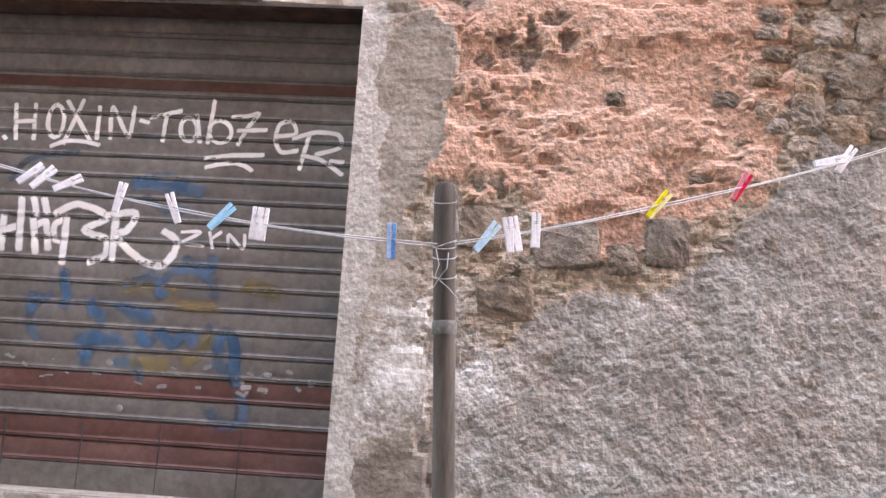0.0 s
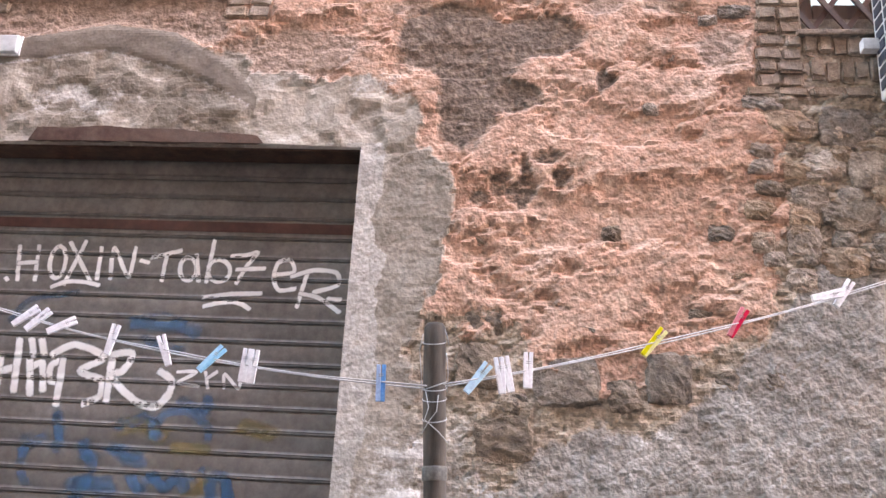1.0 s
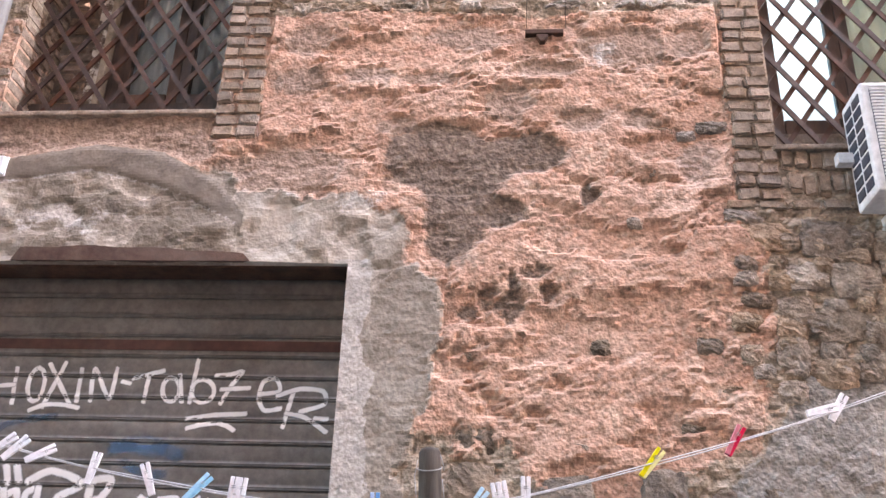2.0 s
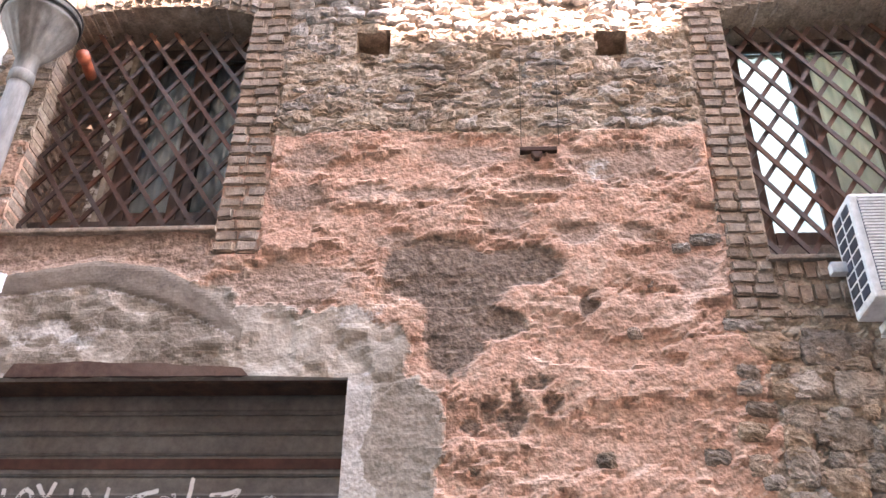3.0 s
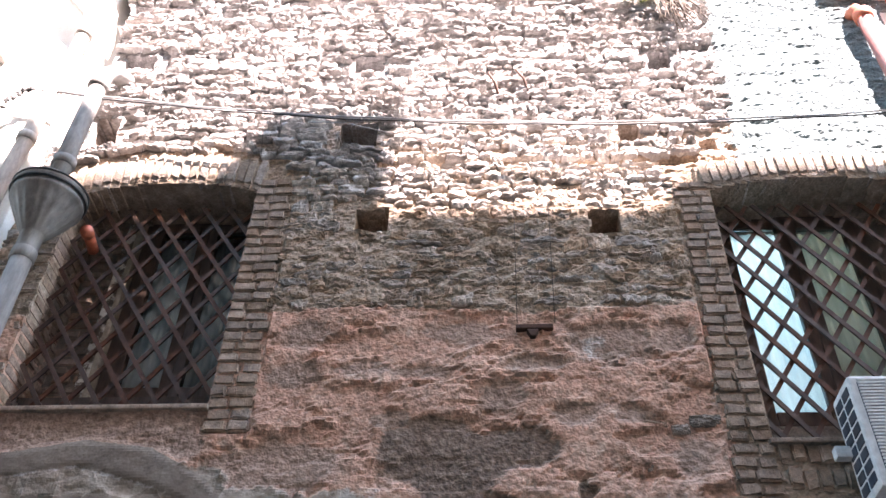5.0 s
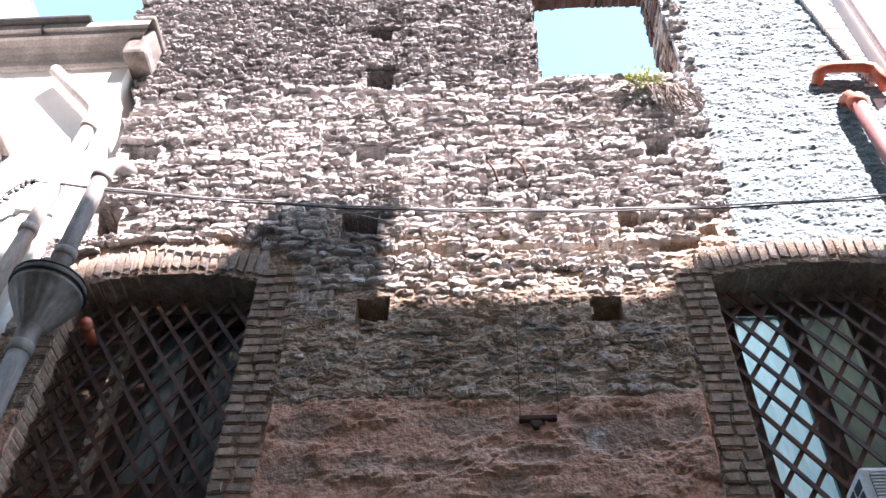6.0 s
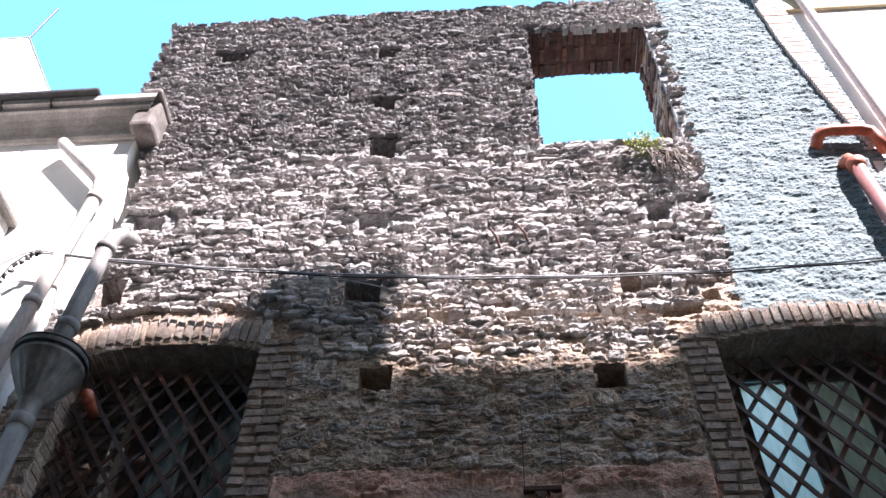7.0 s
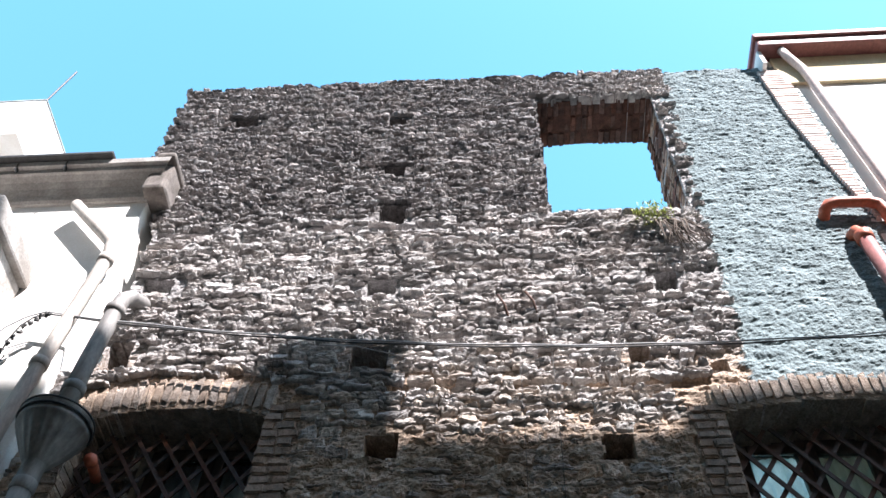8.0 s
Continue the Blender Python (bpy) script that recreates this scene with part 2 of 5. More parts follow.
def wall_material():
    """Old masonry front: rough red plaster, grey cement render, bare dark masonry and pale smeared render, by the masks on the mesh."""
    m, nt, b = nodes_of("old_masonry_front")
    v, vh = world_coords(nt), world_coords(nt, (1, 1, 2.6))
    fine, mid, wide = noise_of(nt, v, 80, 2, 0.5), noise_of(nt, vh, 13, 8, 0.68, 0.4), noise_of(nt, v, 3.2, 8, 0.68, 0.5)
    edge = math_node(nt, "MULTIPLY", math_node(nt, "SUBTRACT", mid, 0.5), 0.9)
    edge = math_node(nt, "ADD", edge, math_node(nt, "MULTIPLY", math_node(nt, "SUBTRACT", fine, 0.5), 0.5))

    def mask(name, k=6.0):
        a = nt.nodes.new("ShaderNodeAttribute")
        a.attribute_name = name
        s = math_node(nt, "SUBTRACT", math_node(nt, "ADD", a.outputs["Fac"], edge), 0.5)
        return math_node(nt, "ADD", math_node(nt, "MULTIPLY", s, k), 0.5, True)

    grain = ramp(nt, fine, [(0.34, (0.12, 0.12, 0.12)), (0.66, (0.9, 0.9, 0.9))])
    lump = noise_of(nt, v, 30, 4, 0.6, 0.2)
    crumb = []
    for size in (42.0, 85.0):
        cr = add(nt, "ShaderNodeTexVoronoi", Scale=size)
        nt.links.new(v, cr.inputs["Vector"])
        crumb.append(cr.outputs["Distance"])
    crumbs = math_node(nt, "ADD", crumb[0], math_node(nt, "MULTIPLY", crumb[1], 0.6))
    base = ramp(nt, mid, [(0.28, (0.156, 0.115, 0.0846)), (0.5, (0.331, 0.251, 0.19)), (0.74, (0.524, 0.414, 0.327))])
    red = ramp(nt, wide, [(0.3, (0.357, 0.188, 0.13)), (0.5, (0.503, 0.286, 0.207)), (0.7, (0.578, 0.383, 0.298))])
    red = mix(nt, ramp(nt, lump, [(0.36, (0.75, 0.75, 0.75)), (0.52, (0.0, 0.0, 0.0))]), red, (0.23, 0.14, 0.1))
    red = mix(nt, ramp(nt, noise_of(nt, vh, 4.5, 9, 0.72, 0.7), [(0.48, (0.0, 0.0, 0.0)), (0.66, (0.42, 0.42, 0.42))]), red, (0.31, 0.205, 0.15))
    red = mix(nt, ramp(nt, noise_of(nt, v, 9, 8, 0.7, 0.6), [(0.55, (0.0, 0.0, 0.0)), (0.72, (0.7, 0.7, 0.7))]), red, (0.63, 0.46, 0.355))
    grey = ramp(nt, noise_of(nt, v, 5, 9, 0.72, 0.5), [(0.3, (0.145, 0.123, 0.106)), (0.5, (0.264, 0.233, 0.208)), (0.7, (0.414, 0.378, 0.348))])
    grey = mix(nt, ramp(nt, lump, [(0.36, (0.4, 0.4, 0.4)), (0.5, (0.0, 0.0, 0.0))]), grey, (0.17, 0.145, 0.125))
    grey = mix(nt, ramp(nt, noise_of(nt, v, 2.2, 7, 0.7), [(0.48, (0.0, 0.0, 0.0)), (0.68, (0.4, 0.4, 0.4))]), grey, (0.47, 0.35, 0.28))
    # flat trowelled plates with raised borders, smeared over each other
    warp = add(nt, "ShaderNodeVectorMath")
    warp.operation = "ADD"
    wob = add(nt, "ShaderNodeTexNoise", Scale=3.0, Detail=3)
    nt.links.new(v, wob.inputs["Vector"])
    wobs = add(nt, "ShaderNodeVectorMath")
    wobs.operation = "SCALE"
    wobs.inputs["Scale"].default_value = 0.16
    nt.links.new(wob.outputs["Color"], wobs.inputs[0])
    nt.links.new(v, warp.inputs[0])
    nt.links.new(wobs.outputs[0], warp.inputs[1])
    flat = nt.nodes.new("ShaderNodeMapping")
    flat.inputs["Scale"].default_value, flat.inputs["Rotation"].default_value = (1, 0.0, 1.5), (0, 0.45, 0)
    nt.links.new(warp.outputs[0], flat.inputs[0])
    cell, rim = add(nt, "ShaderNodeTexVoronoi", Scale=5.5), add(nt, "ShaderNodeTexVoronoi", Scale=5.5)
    rim.feature = "DISTANCE_TO_EDGE"
    for c in (cell, rim):
        nt.links.new(flat.outputs[0], c.inputs["Vector"])
    smear = noise_of(nt, v, 4, 7, 0.6, 0.9)
    bits = nt.nodes.new("ShaderNodeSeparateColor")
    nt.links.new(cell.outputs["Color"], bits.inputs[0])
    tone = math_node(nt, "ADD", math_node(nt, "MULTIPLY", smear, 0.85), math_node(nt, "MULTIPLY", bits.outputs[0], 0.2))
    pale = ramp(nt, tone, [(0.34, (0.15, 0.114, 0.088)), (0.52, (0.25, 0.2, 0.162)), (0.7, (0.46, 0.39, 0.333))])
    pale = mix(nt, ramp(nt, rim.outputs["Distance"], [(0.0, (0.28, 0.28, 0.28)), (0.025, (0.0, 0.0, 0.0))]), pale, (0.52, 0.45, 0.38))
    band = ramp(nt, noise_of(nt, v, 5, 8, 0.68, 0.5), [(0.3, (0.13, 0.1, 0.08)), (0.7, (0.235, 0.187, 0.154))])
    dark = ramp(nt, lump, [(0.3, (0.095, 0.065, 0.05)), (0.5, (0.17, 0.117, 0.09)), (0.7, (0.27, 0.192, 0.15))])
    blue = ramp(nt, noise_of(nt, vh, 8, 9, 0.72), [(0.33, (0.08, 0.1, 0.104)), (0.5, (0.17, 0.212, 0.22)), (0.7, (0.28, 0.336, 0.342))])
    patch = ramp(nt, lump, [(0.3, (0.2, 0.125, 0.095)), (0.7, (0.43, 0.295, 0.23))])
    ash = ramp(nt, mid, [(0.28, (0.13, 0.122, 0.12)), (0.5, (0.31, 0.295, 0.29)), (0.74, (0.6, 0.575, 0.565))])
    cement = ramp(nt, noise_of(nt, v, 4, 9, 0.7, 0.5), [(0.3, (0.165, 0.13, 0.103)), (0.5, (0.262, 0.215, 0.176)), (0.7, (0.39, 0.335, 0.288))])
    white = ramp(nt, smear, [(0.3, (0.32, 0.28, 0.25)), (0.5, (0.48, 0.44, 0.41)), (0.7, (0.66, 0.615, 0.58))])
    edging = ramp(nt, noise_of(nt, v, 6, 8, 0.7), [(0.3, (0.3, 0.26, 0.23)), (0.7, (0.47, 0.42, 0.38))])
    sooty = ramp(nt, lump, [(0.3, (0.06, 0.055, 0.053)), (0.7, (0.18, 0.165, 0.16))])
    col = base
    for name, c, k in (("upper", ash, 2), ("red", red, 6), ("patch", patch, 5), ("grey", grey, 5), ("jamb", cement, 6), ("blue", blue, 4), ("pale", pale, 3), ("band", band, 7), ("lime", white, 3), ("strip", edging, 6), ("dark", dark, 4.5), ("soot", sooty, 2.2)):
        col = mix(nt, mask(name, k), col, c)
    col = mix(nt, math_node(nt, "SUBTRACT", 0.22, math_node(nt, "MULTIPLY", mask("pale", 3), 0.14)), col, grain, "OVERLAY")
    nt.links.new(col, b.inputs["Base Color"])
    b.inputs["Roughness"].default_value, b.inputs["Specular IOR Level"].default_value = 0.95, 0.2
    a = nt.nodes.new("ShaderNodeAttribute")
    a.attribute_name = "smooth"
    amount = math_node(nt, "SUBTRACT", 1.0, math_node(nt, "MULTIPLY", a.outputs["Fac"], 0.85))
    bp = add(nt, "ShaderNodeBump", Distance=0.03)
    nt.links.new(amount, bp.inputs["Strength"])
    nt.links.new(math_node(nt, "ADD", math_node(nt, "MULTIPLY", crumbs, -0.17), math_node(nt, "MULTIPLY", lump, 0.42)), bp.inputs["Height"])
    nt.links.new(bp.outputs[0], b.inputs["Normal"])
    return m


M_WALL = wall_material()


# ---- helpers for meshes ----
def smooth(me, on=True):
    me.polygons.foreach_set("use_smooth", [on] * len(me.polygons))


def part(name, bm, material, parent=None, label="", soft=False):
    """Link a bmesh as ONE mesh object, under a thing or a part if one is given."""
    me = bpy.data.meshes.new(name)
    bm.to_mesh(me)
    bm.free()
    me.materials.append(material)
    if soft:
        smooth(me)
    ob = new(name, me)
    if parent:
        ob.parent = parent
    else:
        ob.matrix_basis = Matrix.Scale(UNIT, 4)
    if label:
        ob["label"] = label
    return ob


def thing(name, label, category, place=(0, 0, 0), group="", kind=""):
    ob = new(name)
    ob.location, ob.scale = Vector(place) * UNIT, (UNIT, UNIT, UNIT)
    ob.empty_display_size = 0.05
    return tagged(ob, label, category, group, kind)


def box(bm, x0, x1, y0, y1, z0, z1, bevel=0.0, m=None):
    r = bmesh.ops.create_cube(bm, size=1)
    vs = r["verts"]
    for v in vs:
        v.co = Vector(((x0 + x1) / 2 + v.co.x * (x1 - x0), (y0 + y1) / 2 + v.co.y * (y1 - y0), (z0 + z1) / 2 + v.co.z * (z1 - z0)))
        if m:
            v.co = m @ v.co
    if bevel:
        es = {e for v in vs for e in v.link_edges}
        bmesh.ops.bevel(bm, geom=list(es), offset=bevel, segments=2, affect="EDGES", profile=0.6)
    return bm


def tube(bm, pts, r, seg=10, r_end=None, caps=True):
    """A round tube along points."""
    pts = [Vector(p) for p in pts]
    rings, n = [], len(pts)
    side = None
    for i, p in enumerate(pts):
        d = (pts[min(i + 1, n - 1)] - pts[max(i - 1, 0)]).normalized()
        if side is None:
            side = d.orthogonal().normalized()
        side = (side - d * side.dot(d)).normalized()
        up = d.cross(side)
        rr = r if r_end is None else r + (r_end - r) * i / max(1, n - 1)
        rings.append([bm.verts.new(p + (side * math.cos(a) + up * math.sin(a)) * rr) for a in [2 * math.pi * k / seg for k in range(seg)]])
    for a, b in zip(rings, rings[1:]):
        for k in range(seg):
            bm.faces.new((a[k], a[(k + 1) % seg], b[(k + 1) % seg], b[k]))
    if caps:
        bm.faces.new(rings[0][::-1])
        bm.faces.new(rings[-1])
    return bm


def lathe(bm, profile, centre=(0, 0, 0), seg=32):
    rings = []
    for r, z in profile:
        rings.append([bm.verts.new((centre[0] + r * math.cos(2 * math.pi * k / seg), centre[1] + r * math.sin(2 * math.pi * k / seg), centre[2] + z)) for k in range(seg)])
    for a, b in zip(rings, rings[1:]):
        for k in range(seg):
            bm.faces.new((a[k], a[(k + 1) % seg], b[(k + 1) % seg], b[k]))
    return bm


# a repeatable noise on arrays
def lattice(i, j, seed):
    h = (i.astype(np.int64) * 374761393 + j.astype(np.int64) * 668265263 + seed * 974634777) & 0x7FFFFFFF
    h = ((h ^ (h >> 13)) * 1274126177) & 0x7FFFFFFF
    return ((h ^ (h >> 16)) & 0xFFFF) / 65535.0


def vnoise(x, z, seed=0):
    i, j = np.floor(x), np.floor(z)
    u, w = x - i, z - j
    u, w = u * u * (3 - 2 * u), w * w * (3 - 2 * w)
    a, b = lattice(i, j, seed), lattice(i + 1, j, seed)
    c, d = lattice(i, j + 1, seed), lattice(i + 1, j + 1, seed)
    return (a * (1 - u) + b * u) * (1 - w) + (c * (1 - u) + d * u) * w


def fbm(x, z, seed=0, octaves=5, gain=0.55):
    s, amp, tot = 0, 1.0, 0.0
    for k in range(octaves):
        s, tot = s + amp * vnoise(x * 2 ** k, z * 2 ** k, seed + k * 17), tot + amp
        amp *= gain
    return s / tot


# ---- the plan ----
CRACKS = [(6.63, -2.2, -0.3, 0.018), (5.13, -0.55, 1.05, 0.016)]  # open bed joints: z, from x, to x, half height
W = 3.10            # the front's plane, facing -y
DOOR_R, DOOR_L, DOOR_T, DOOR_B = -0.565, -2.75, 3.03, 1.235
WIN_L = (-2.07, -1.165, 3.69, 4.955)      # the window over the shutter: left, right, sill, springing
WIN_R = (1.06, 2.12, 3.52, 4.90)
UPPER = (0.36, 1.26, 6.74, 8.40)
TOP = 8.86
HOLES = [(-0.57, 4.74, 0.14, 0.13), (0.54, 4.70, 0.12, 0.12), (-0.69, 5.38, 0.17, 0.15), (0.735, 5.355, 0.1, 0.1), (-0.675, 6.0, 0.15, 0.12),
         (0.965, 5.965, 0.11, 0.13), (-0.67, 6.80, 0.16, 0.17), (-0.70, 7.37, 0.13, 0.12), (-0.726, 8.14, 0.12, 0.1), (-1.955, 8.23, 0.17, 0.12),
         (-2.05, 6.09, 0.17, 0.11), (-2.08, 5.47, 0.13, 0.18), (1.12, 5.25, 0.08, 0.08)]


def left_edge(z):
    return np.interp(z, [0, 5.0, 5.4, 6.6, 7.0, 7.4, 8.9], [-2.9, -2.9, -2.16, -2.24, -2.34, -2.53, -2.575])


def arch_z(x, win, rise=0.075):
    c, h = (win[0] + win[1]) / 2, (win[1] - win[0]) / 2
    return win[3] + rise * (1 - np.clip(np.abs(x - c) / h, 0, 1) ** 2)


# ---- the front wall ----
def box_mask(x, z, x0, x1, z0, z1, soft=0.06):
    """1 inside, 0.5 on the edge, falling off over soft metres."""
    d = np.minimum(np.minimum(x - x0, x1 - x), np.minimum(z - z0, z1 - z))
    return np.clip(0.5 + d / soft / 2, 0, 1)


def blob(x, z, cx, cz, rx, rz, soft=0.35):
    d = 1 - np.sqrt(((x - cx) / rx) ** 2 + ((z - cz) / rz) ** 2)
    return np.clip(0.5 + d / soft / 2, 0, 1)


def build_front():
    step = 0.0125
    xs = np.arange(-2.9, 2.421, step)
    zs = np.arange(0, TOP + 0.001, step)
    x, z = np.meshgrid(xs, zs)
    nx, nz = len(xs), len(zs)
    wx = x + 0.10 * (fbm(x * 4, z * 4, 3) - 0.5) * 2 + 0.07 * (fbm(x * 15, z * 15, 5) - 0.5) * 2
    wz = z + 0.08 * (fbm(x * 4, z * 4, 9) - 0.5) * 2 + 0.06 * (fbm(x * 15, z * 15, 7) - 0.5) * 2
    # grey cement: lower area with a wavy upper edge, the jamb of the shutter, and a wide smear above the lintel
    edge = np.interp(x, [-0.2, 0.0, 0.15, 0.5, 0.75, 0.95, 1.05, 1.2, 1.5, 2.4], [1.72, 1.8, 1.98, 2.02, 2.18, 2.45, 2.58, 2.66, 2.78, 2.8])
    low = np.clip(0.5 + (edge - wz) / 0.1, 0, 1) * (wx > -0.25)
    low2 = np.clip(0.5 + (2.0 - wz) / 0.5, 0, 1) * np.clip(0.5 + (-0.1 - wx) / 0.3, 0, 1)
    jamb = np.clip(0.5 + (np.interp(z, [0, 1.9, 2.3, 2.9, 3.2], [-0.18, -0.3, -0.31, -0.2, -0.24]) - wx) / 0.08, 0, 1) * np.clip((3.12 - wz) / 0.2, 0, 1) * np.where(z > 3.0, np.clip((wx + 0.66) / 0.15, 0, 1), 1)
    arc_lo = np.interp(x, [-2.9, -2.02, -1.63, -1.3, -1.03, -0.9], [3.1, 3.36, 3.425, 3.335, 3.2, 3.1])
    arc_hi = np.interp(x, [-2.9, -2.02, -1.63, -1.35, -1.1, -0.98], [3.25, 3.47, 3.545, 3.51, 3.37, 3.22])
    band = np.clip(0.5 + np.minimum(z - arc_lo, arc_hi - z) / 0.03, 0, 1) * (x < -0.98)
    over = np.clip(0.5 + (np.interp(x, [-2.9, -1.2, -0.95, -0.6, -0.35, -0.28], [3.5, 3.45, 3.33, 3.33, 3.2, 3.02]) - wz) / 0.07, 0, 1) * np.clip((wz - 2.85) / 0.15, 0, 1) * np.clip((-0.24 - wx) / 0.12, 0, 1)
    band = np.maximum(band, blob(wx, wz, -0.36, 1.36, 0.19, 0.14) * 0.66)
    grey = np.maximum(np.maximum(low, low2), jamb)
    pale = np.maximum(over * 0.95, blob(wx, wz, -0.33, 1.72, 0.24, 0.42, 1.0) * 0.8)
    # red plaster with a straight top edge at the bare stone
    red = np.clip(0.5 + (np.interp(x, [-2, -0.5, 0.2, 1], [4.17, 4.2, 4.17, 4.19]) + 0.3 * (wz - z) - z) / 0.05, 0, 1)
    red *= np.clip(0.5 + (0.93 - wx) / 0.12, 0, 1)
    red *= np.clip(0.5 + (z - np.interp(x, [-0.3, -0.05, 0.15, 0.3, 0.9], [2.36, 2.34, 2.2, 2.14, 2.34]) + 2.0 * (wz - z)) / 0.2, 0, 1)
    tx, tz = x + 0.45 * (wx - x), z + 0.45 * (wz - z)
    dark = blob(tx, tz, -0.24, 3.49, 0.21, 0.165)
    for cx, cz, rx, rz in ((0.05, 3.5, 0.21, 0.095), (-0.12, 3.43, 0.17, 0.14), (-0.18, 3.25, 0.11, 0.22), (-0.03, 3.25, 0.13, 0.075), (0.335, 3.315, 0.03, 0.06),
                           (-0.05, 2.9, 0.05, 0.05), (0.05, 2.93, 0.035, 0.1), (0.19, 2.91, 0.06, 0.045), (0.14, 3.0, 0.09, 0.035), (-0.12, 2.84, 0.04, 0.04), (0.02, 2.87, 0.04, 0.06)):
        dark = np.maximum(dark, blob(tx, tz, cx, cz, rx, rz) * (0.6 if cz < 3.2 else 0.92))
    patch = np.zeros_like(x)
    for cx, cz, rx, rz in ((-0.8, 4.06, 0.12, 0.075), (-0.12, 4.06, 0.18, 0.06), (0.48, 4.0, 0.2, 0.11), (0.74, 4.02, 0.1, 0.09), (0.04, 3.74, 0.1, 0.1), (0.33, 3.66, 0.12, 0.06), (-0.84, 3.86, 0.11, 0.06),
                           (-0.55, 3.88, 0.13, 0.045), (-0.42, 3.63, 0.09, 0.05), (0.56, 3.63, 0.09, 0.045), (-0.72, 3.45, 0.16, 0.07), (0.74, 3.46, 0.1, 0.1), (0.2, 3.9, 0.14, 0.04), (-0.3, 3.86, 0.14, 0.03)):
        patch = np.maximum(patch, blob(tx, tz, cx, cz, rx, rz, 0.6) * 0.9)
    patch = np.maximum(patch, box_mask(wx, wz, -2.9, -1.1, 3.46, 3.69) * 0.85)
    patch = np.maximum(patch, blob(wx, wz, -0.86, 3.42, 0.3, 0.12) * 0.8)
    # white lime smears round the pole, and the smooth pale edge of the shutter's jamb
    lime = np.zeros_like(x)
    for cx, cz, rx, rz in ((-0.4, 1.72, 0.15, 0.2), (-0.34, 1.92, 0.1, 0.07), (-0.09, 1.7, 0.1, 0.13), (-0.5, 1.6, 0.06, 0.12), (-0.5, 3.28, 0.1, 0.05), (-1.7, 3.22, 0.2, 0.05), (0.42, 3.97, 0.04, 0.08)):
        lime = np.maximum(lime, blob(wx, wz, cx, cz, rx, rz, 0.9) * 0.72)
    lime = np.maximum(lime, np.clip(0.5 + (0.007 - np.abs(z - arc_lo)) / 0.02, 0, 1) * (x < -1.0) * 0.7)
    strip = np.clip(0.5 + (-0.47 + 0.5 * (wx - x) - x) / 0.02, 0, 1) * (x > DOOR_R - 0.05) * (z < DOOR_T + 0.02)
    # bluish cement on the plain strip beside the ruin's opening
    blue = np.clip(0.5 + (wx - np.interp(z, [4.9, 5.4, 6.6, 7.8, 8.9], [1.2, 1.24, 1.3, 1.36, 1.4])) / 0.08, 0, 1) * (z > 5.03)
    soot = np.clip((z - 6.6) / 0.3, 0, 1) * np.clip((0.9 - x) / 0.5, 0, 1) * 0.75
    # relief
    rub = fbm(x * 9, z * 16, 21, 4)
    coarse = fbm(x * 22, z * 26, 33, 4, 0.65)
    sm = np.clip(np.maximum(np.maximum(band * 1.1, jamb * 0.7), over * 0.65), 0, 1)
    pit = np.clip((fbm(x * 14, z * 30, 35, 4, 0.6) - 0.42) * 4, -1, 1)
    gravel = fbm(x * 45, z * 45, 37, 3, 0.7) - 0.5
    bed = np.clip((z - 4.75) / 0.3, 0, 1)  # the joints lie deeper higher up
    h = (0.006 + 0.03 * (rub - 0.45)) * (1 - bed) + (-0.014 + 0.014 * (rub - 0.45)) * bed + 0.008 * pit + 0.018 * gravel + 0.012 * (coarse - 0.5)
    shelf = np.clip((fbm(x * 3.5, z * 8, 55, 6, 0.65) - 0.5) * 22, -1, 1)
    hr = 0.014 + 0.034 * (fbm(x * 2.2, z * 5, 51, 5, 0.55) - 0.5) + 0.01 * (coarse - 0.5) + 0.009 * shelf + 0.007 * gravel
    hg = 0.01 + 0.011 * (coarse - 0.5) + 0.011 * (fbm(x * 5, z * 5, 61) - 0.5) + 0.012 * gravel + 0.007 * (fbm((x + z) * 26, (z - x) * 7, 63, 3) - 0.5)
    hb = 0.0 + 0.028 * (fbm(x * 9, z * 24, 43, 5, 0.65) - 0.5) + 0.012 * (coarse - 0.5) + 0.014 * gravel
    tear = np.clip((red + (fbm(x * 12, z * 12, 77) - 0.5) * 0.6 - 0.5) * 4 + 0.5, 0, 1)
    h = h * (1 - tear) + hr * tear
    h = h - 0.012 * np.clip((dark + (fbm(x * 12, z * 12, 78) - 0.5) * 0.6 - 0.5) * 4 + 0.5, 0, 1) - 0.008 * patch
    bare = np.clip((np.maximum(patch, dark) - 0.45) * 4, 0, 1) * tear * 0.65
    h = h * (1 - bare) + (0.001 + 0.01 * (rub - 0.45) + 0.005 * gravel) * bare
    g2 = np.clip((np.maximum(low, low2) - 0.5) * 4 + 0.5, 0, 1)
    h = h * (1 - g2) + hg * g2
    b2 = np.clip((blue - 0.5) * 5 + 0.5, 0, 1)
    h = h * (1 - b2) + hb * b2
    p2 = np.clip((over - 0.5) * 5 + 0.5, 0, 1)
    h = h * (1 - p2) + (0.015 + 0.03 * (fbm(x * 4, z * 6, 81) - 0.5) + 0.008 * np.clip((fbm(x * 7, z * 9, 83, 4, 0.5) - 0.5) * 9, -1, 1) + 0.003 * gravel + 0.005 * (coarse - 0.5)) * p2
    j2 = np.clip((jamb - 0.5) * 5 + 0.5, 0, 1)
    h = h * (1 - j2) + (0.02 + 0.008 * (coarse - 0.5) + 0.003 * gravel + 0.012 * np.clip((x + 0.45) / 0.1, 0, 1) * (fbm(x * 6, z * 22, 87, 4) - 0.5)) * j2
    a2 = np.clip(0.5 + np.minimum(z - arc_lo, arc_hi - z) / 0.05, 0, 1) * (x < -0.98)
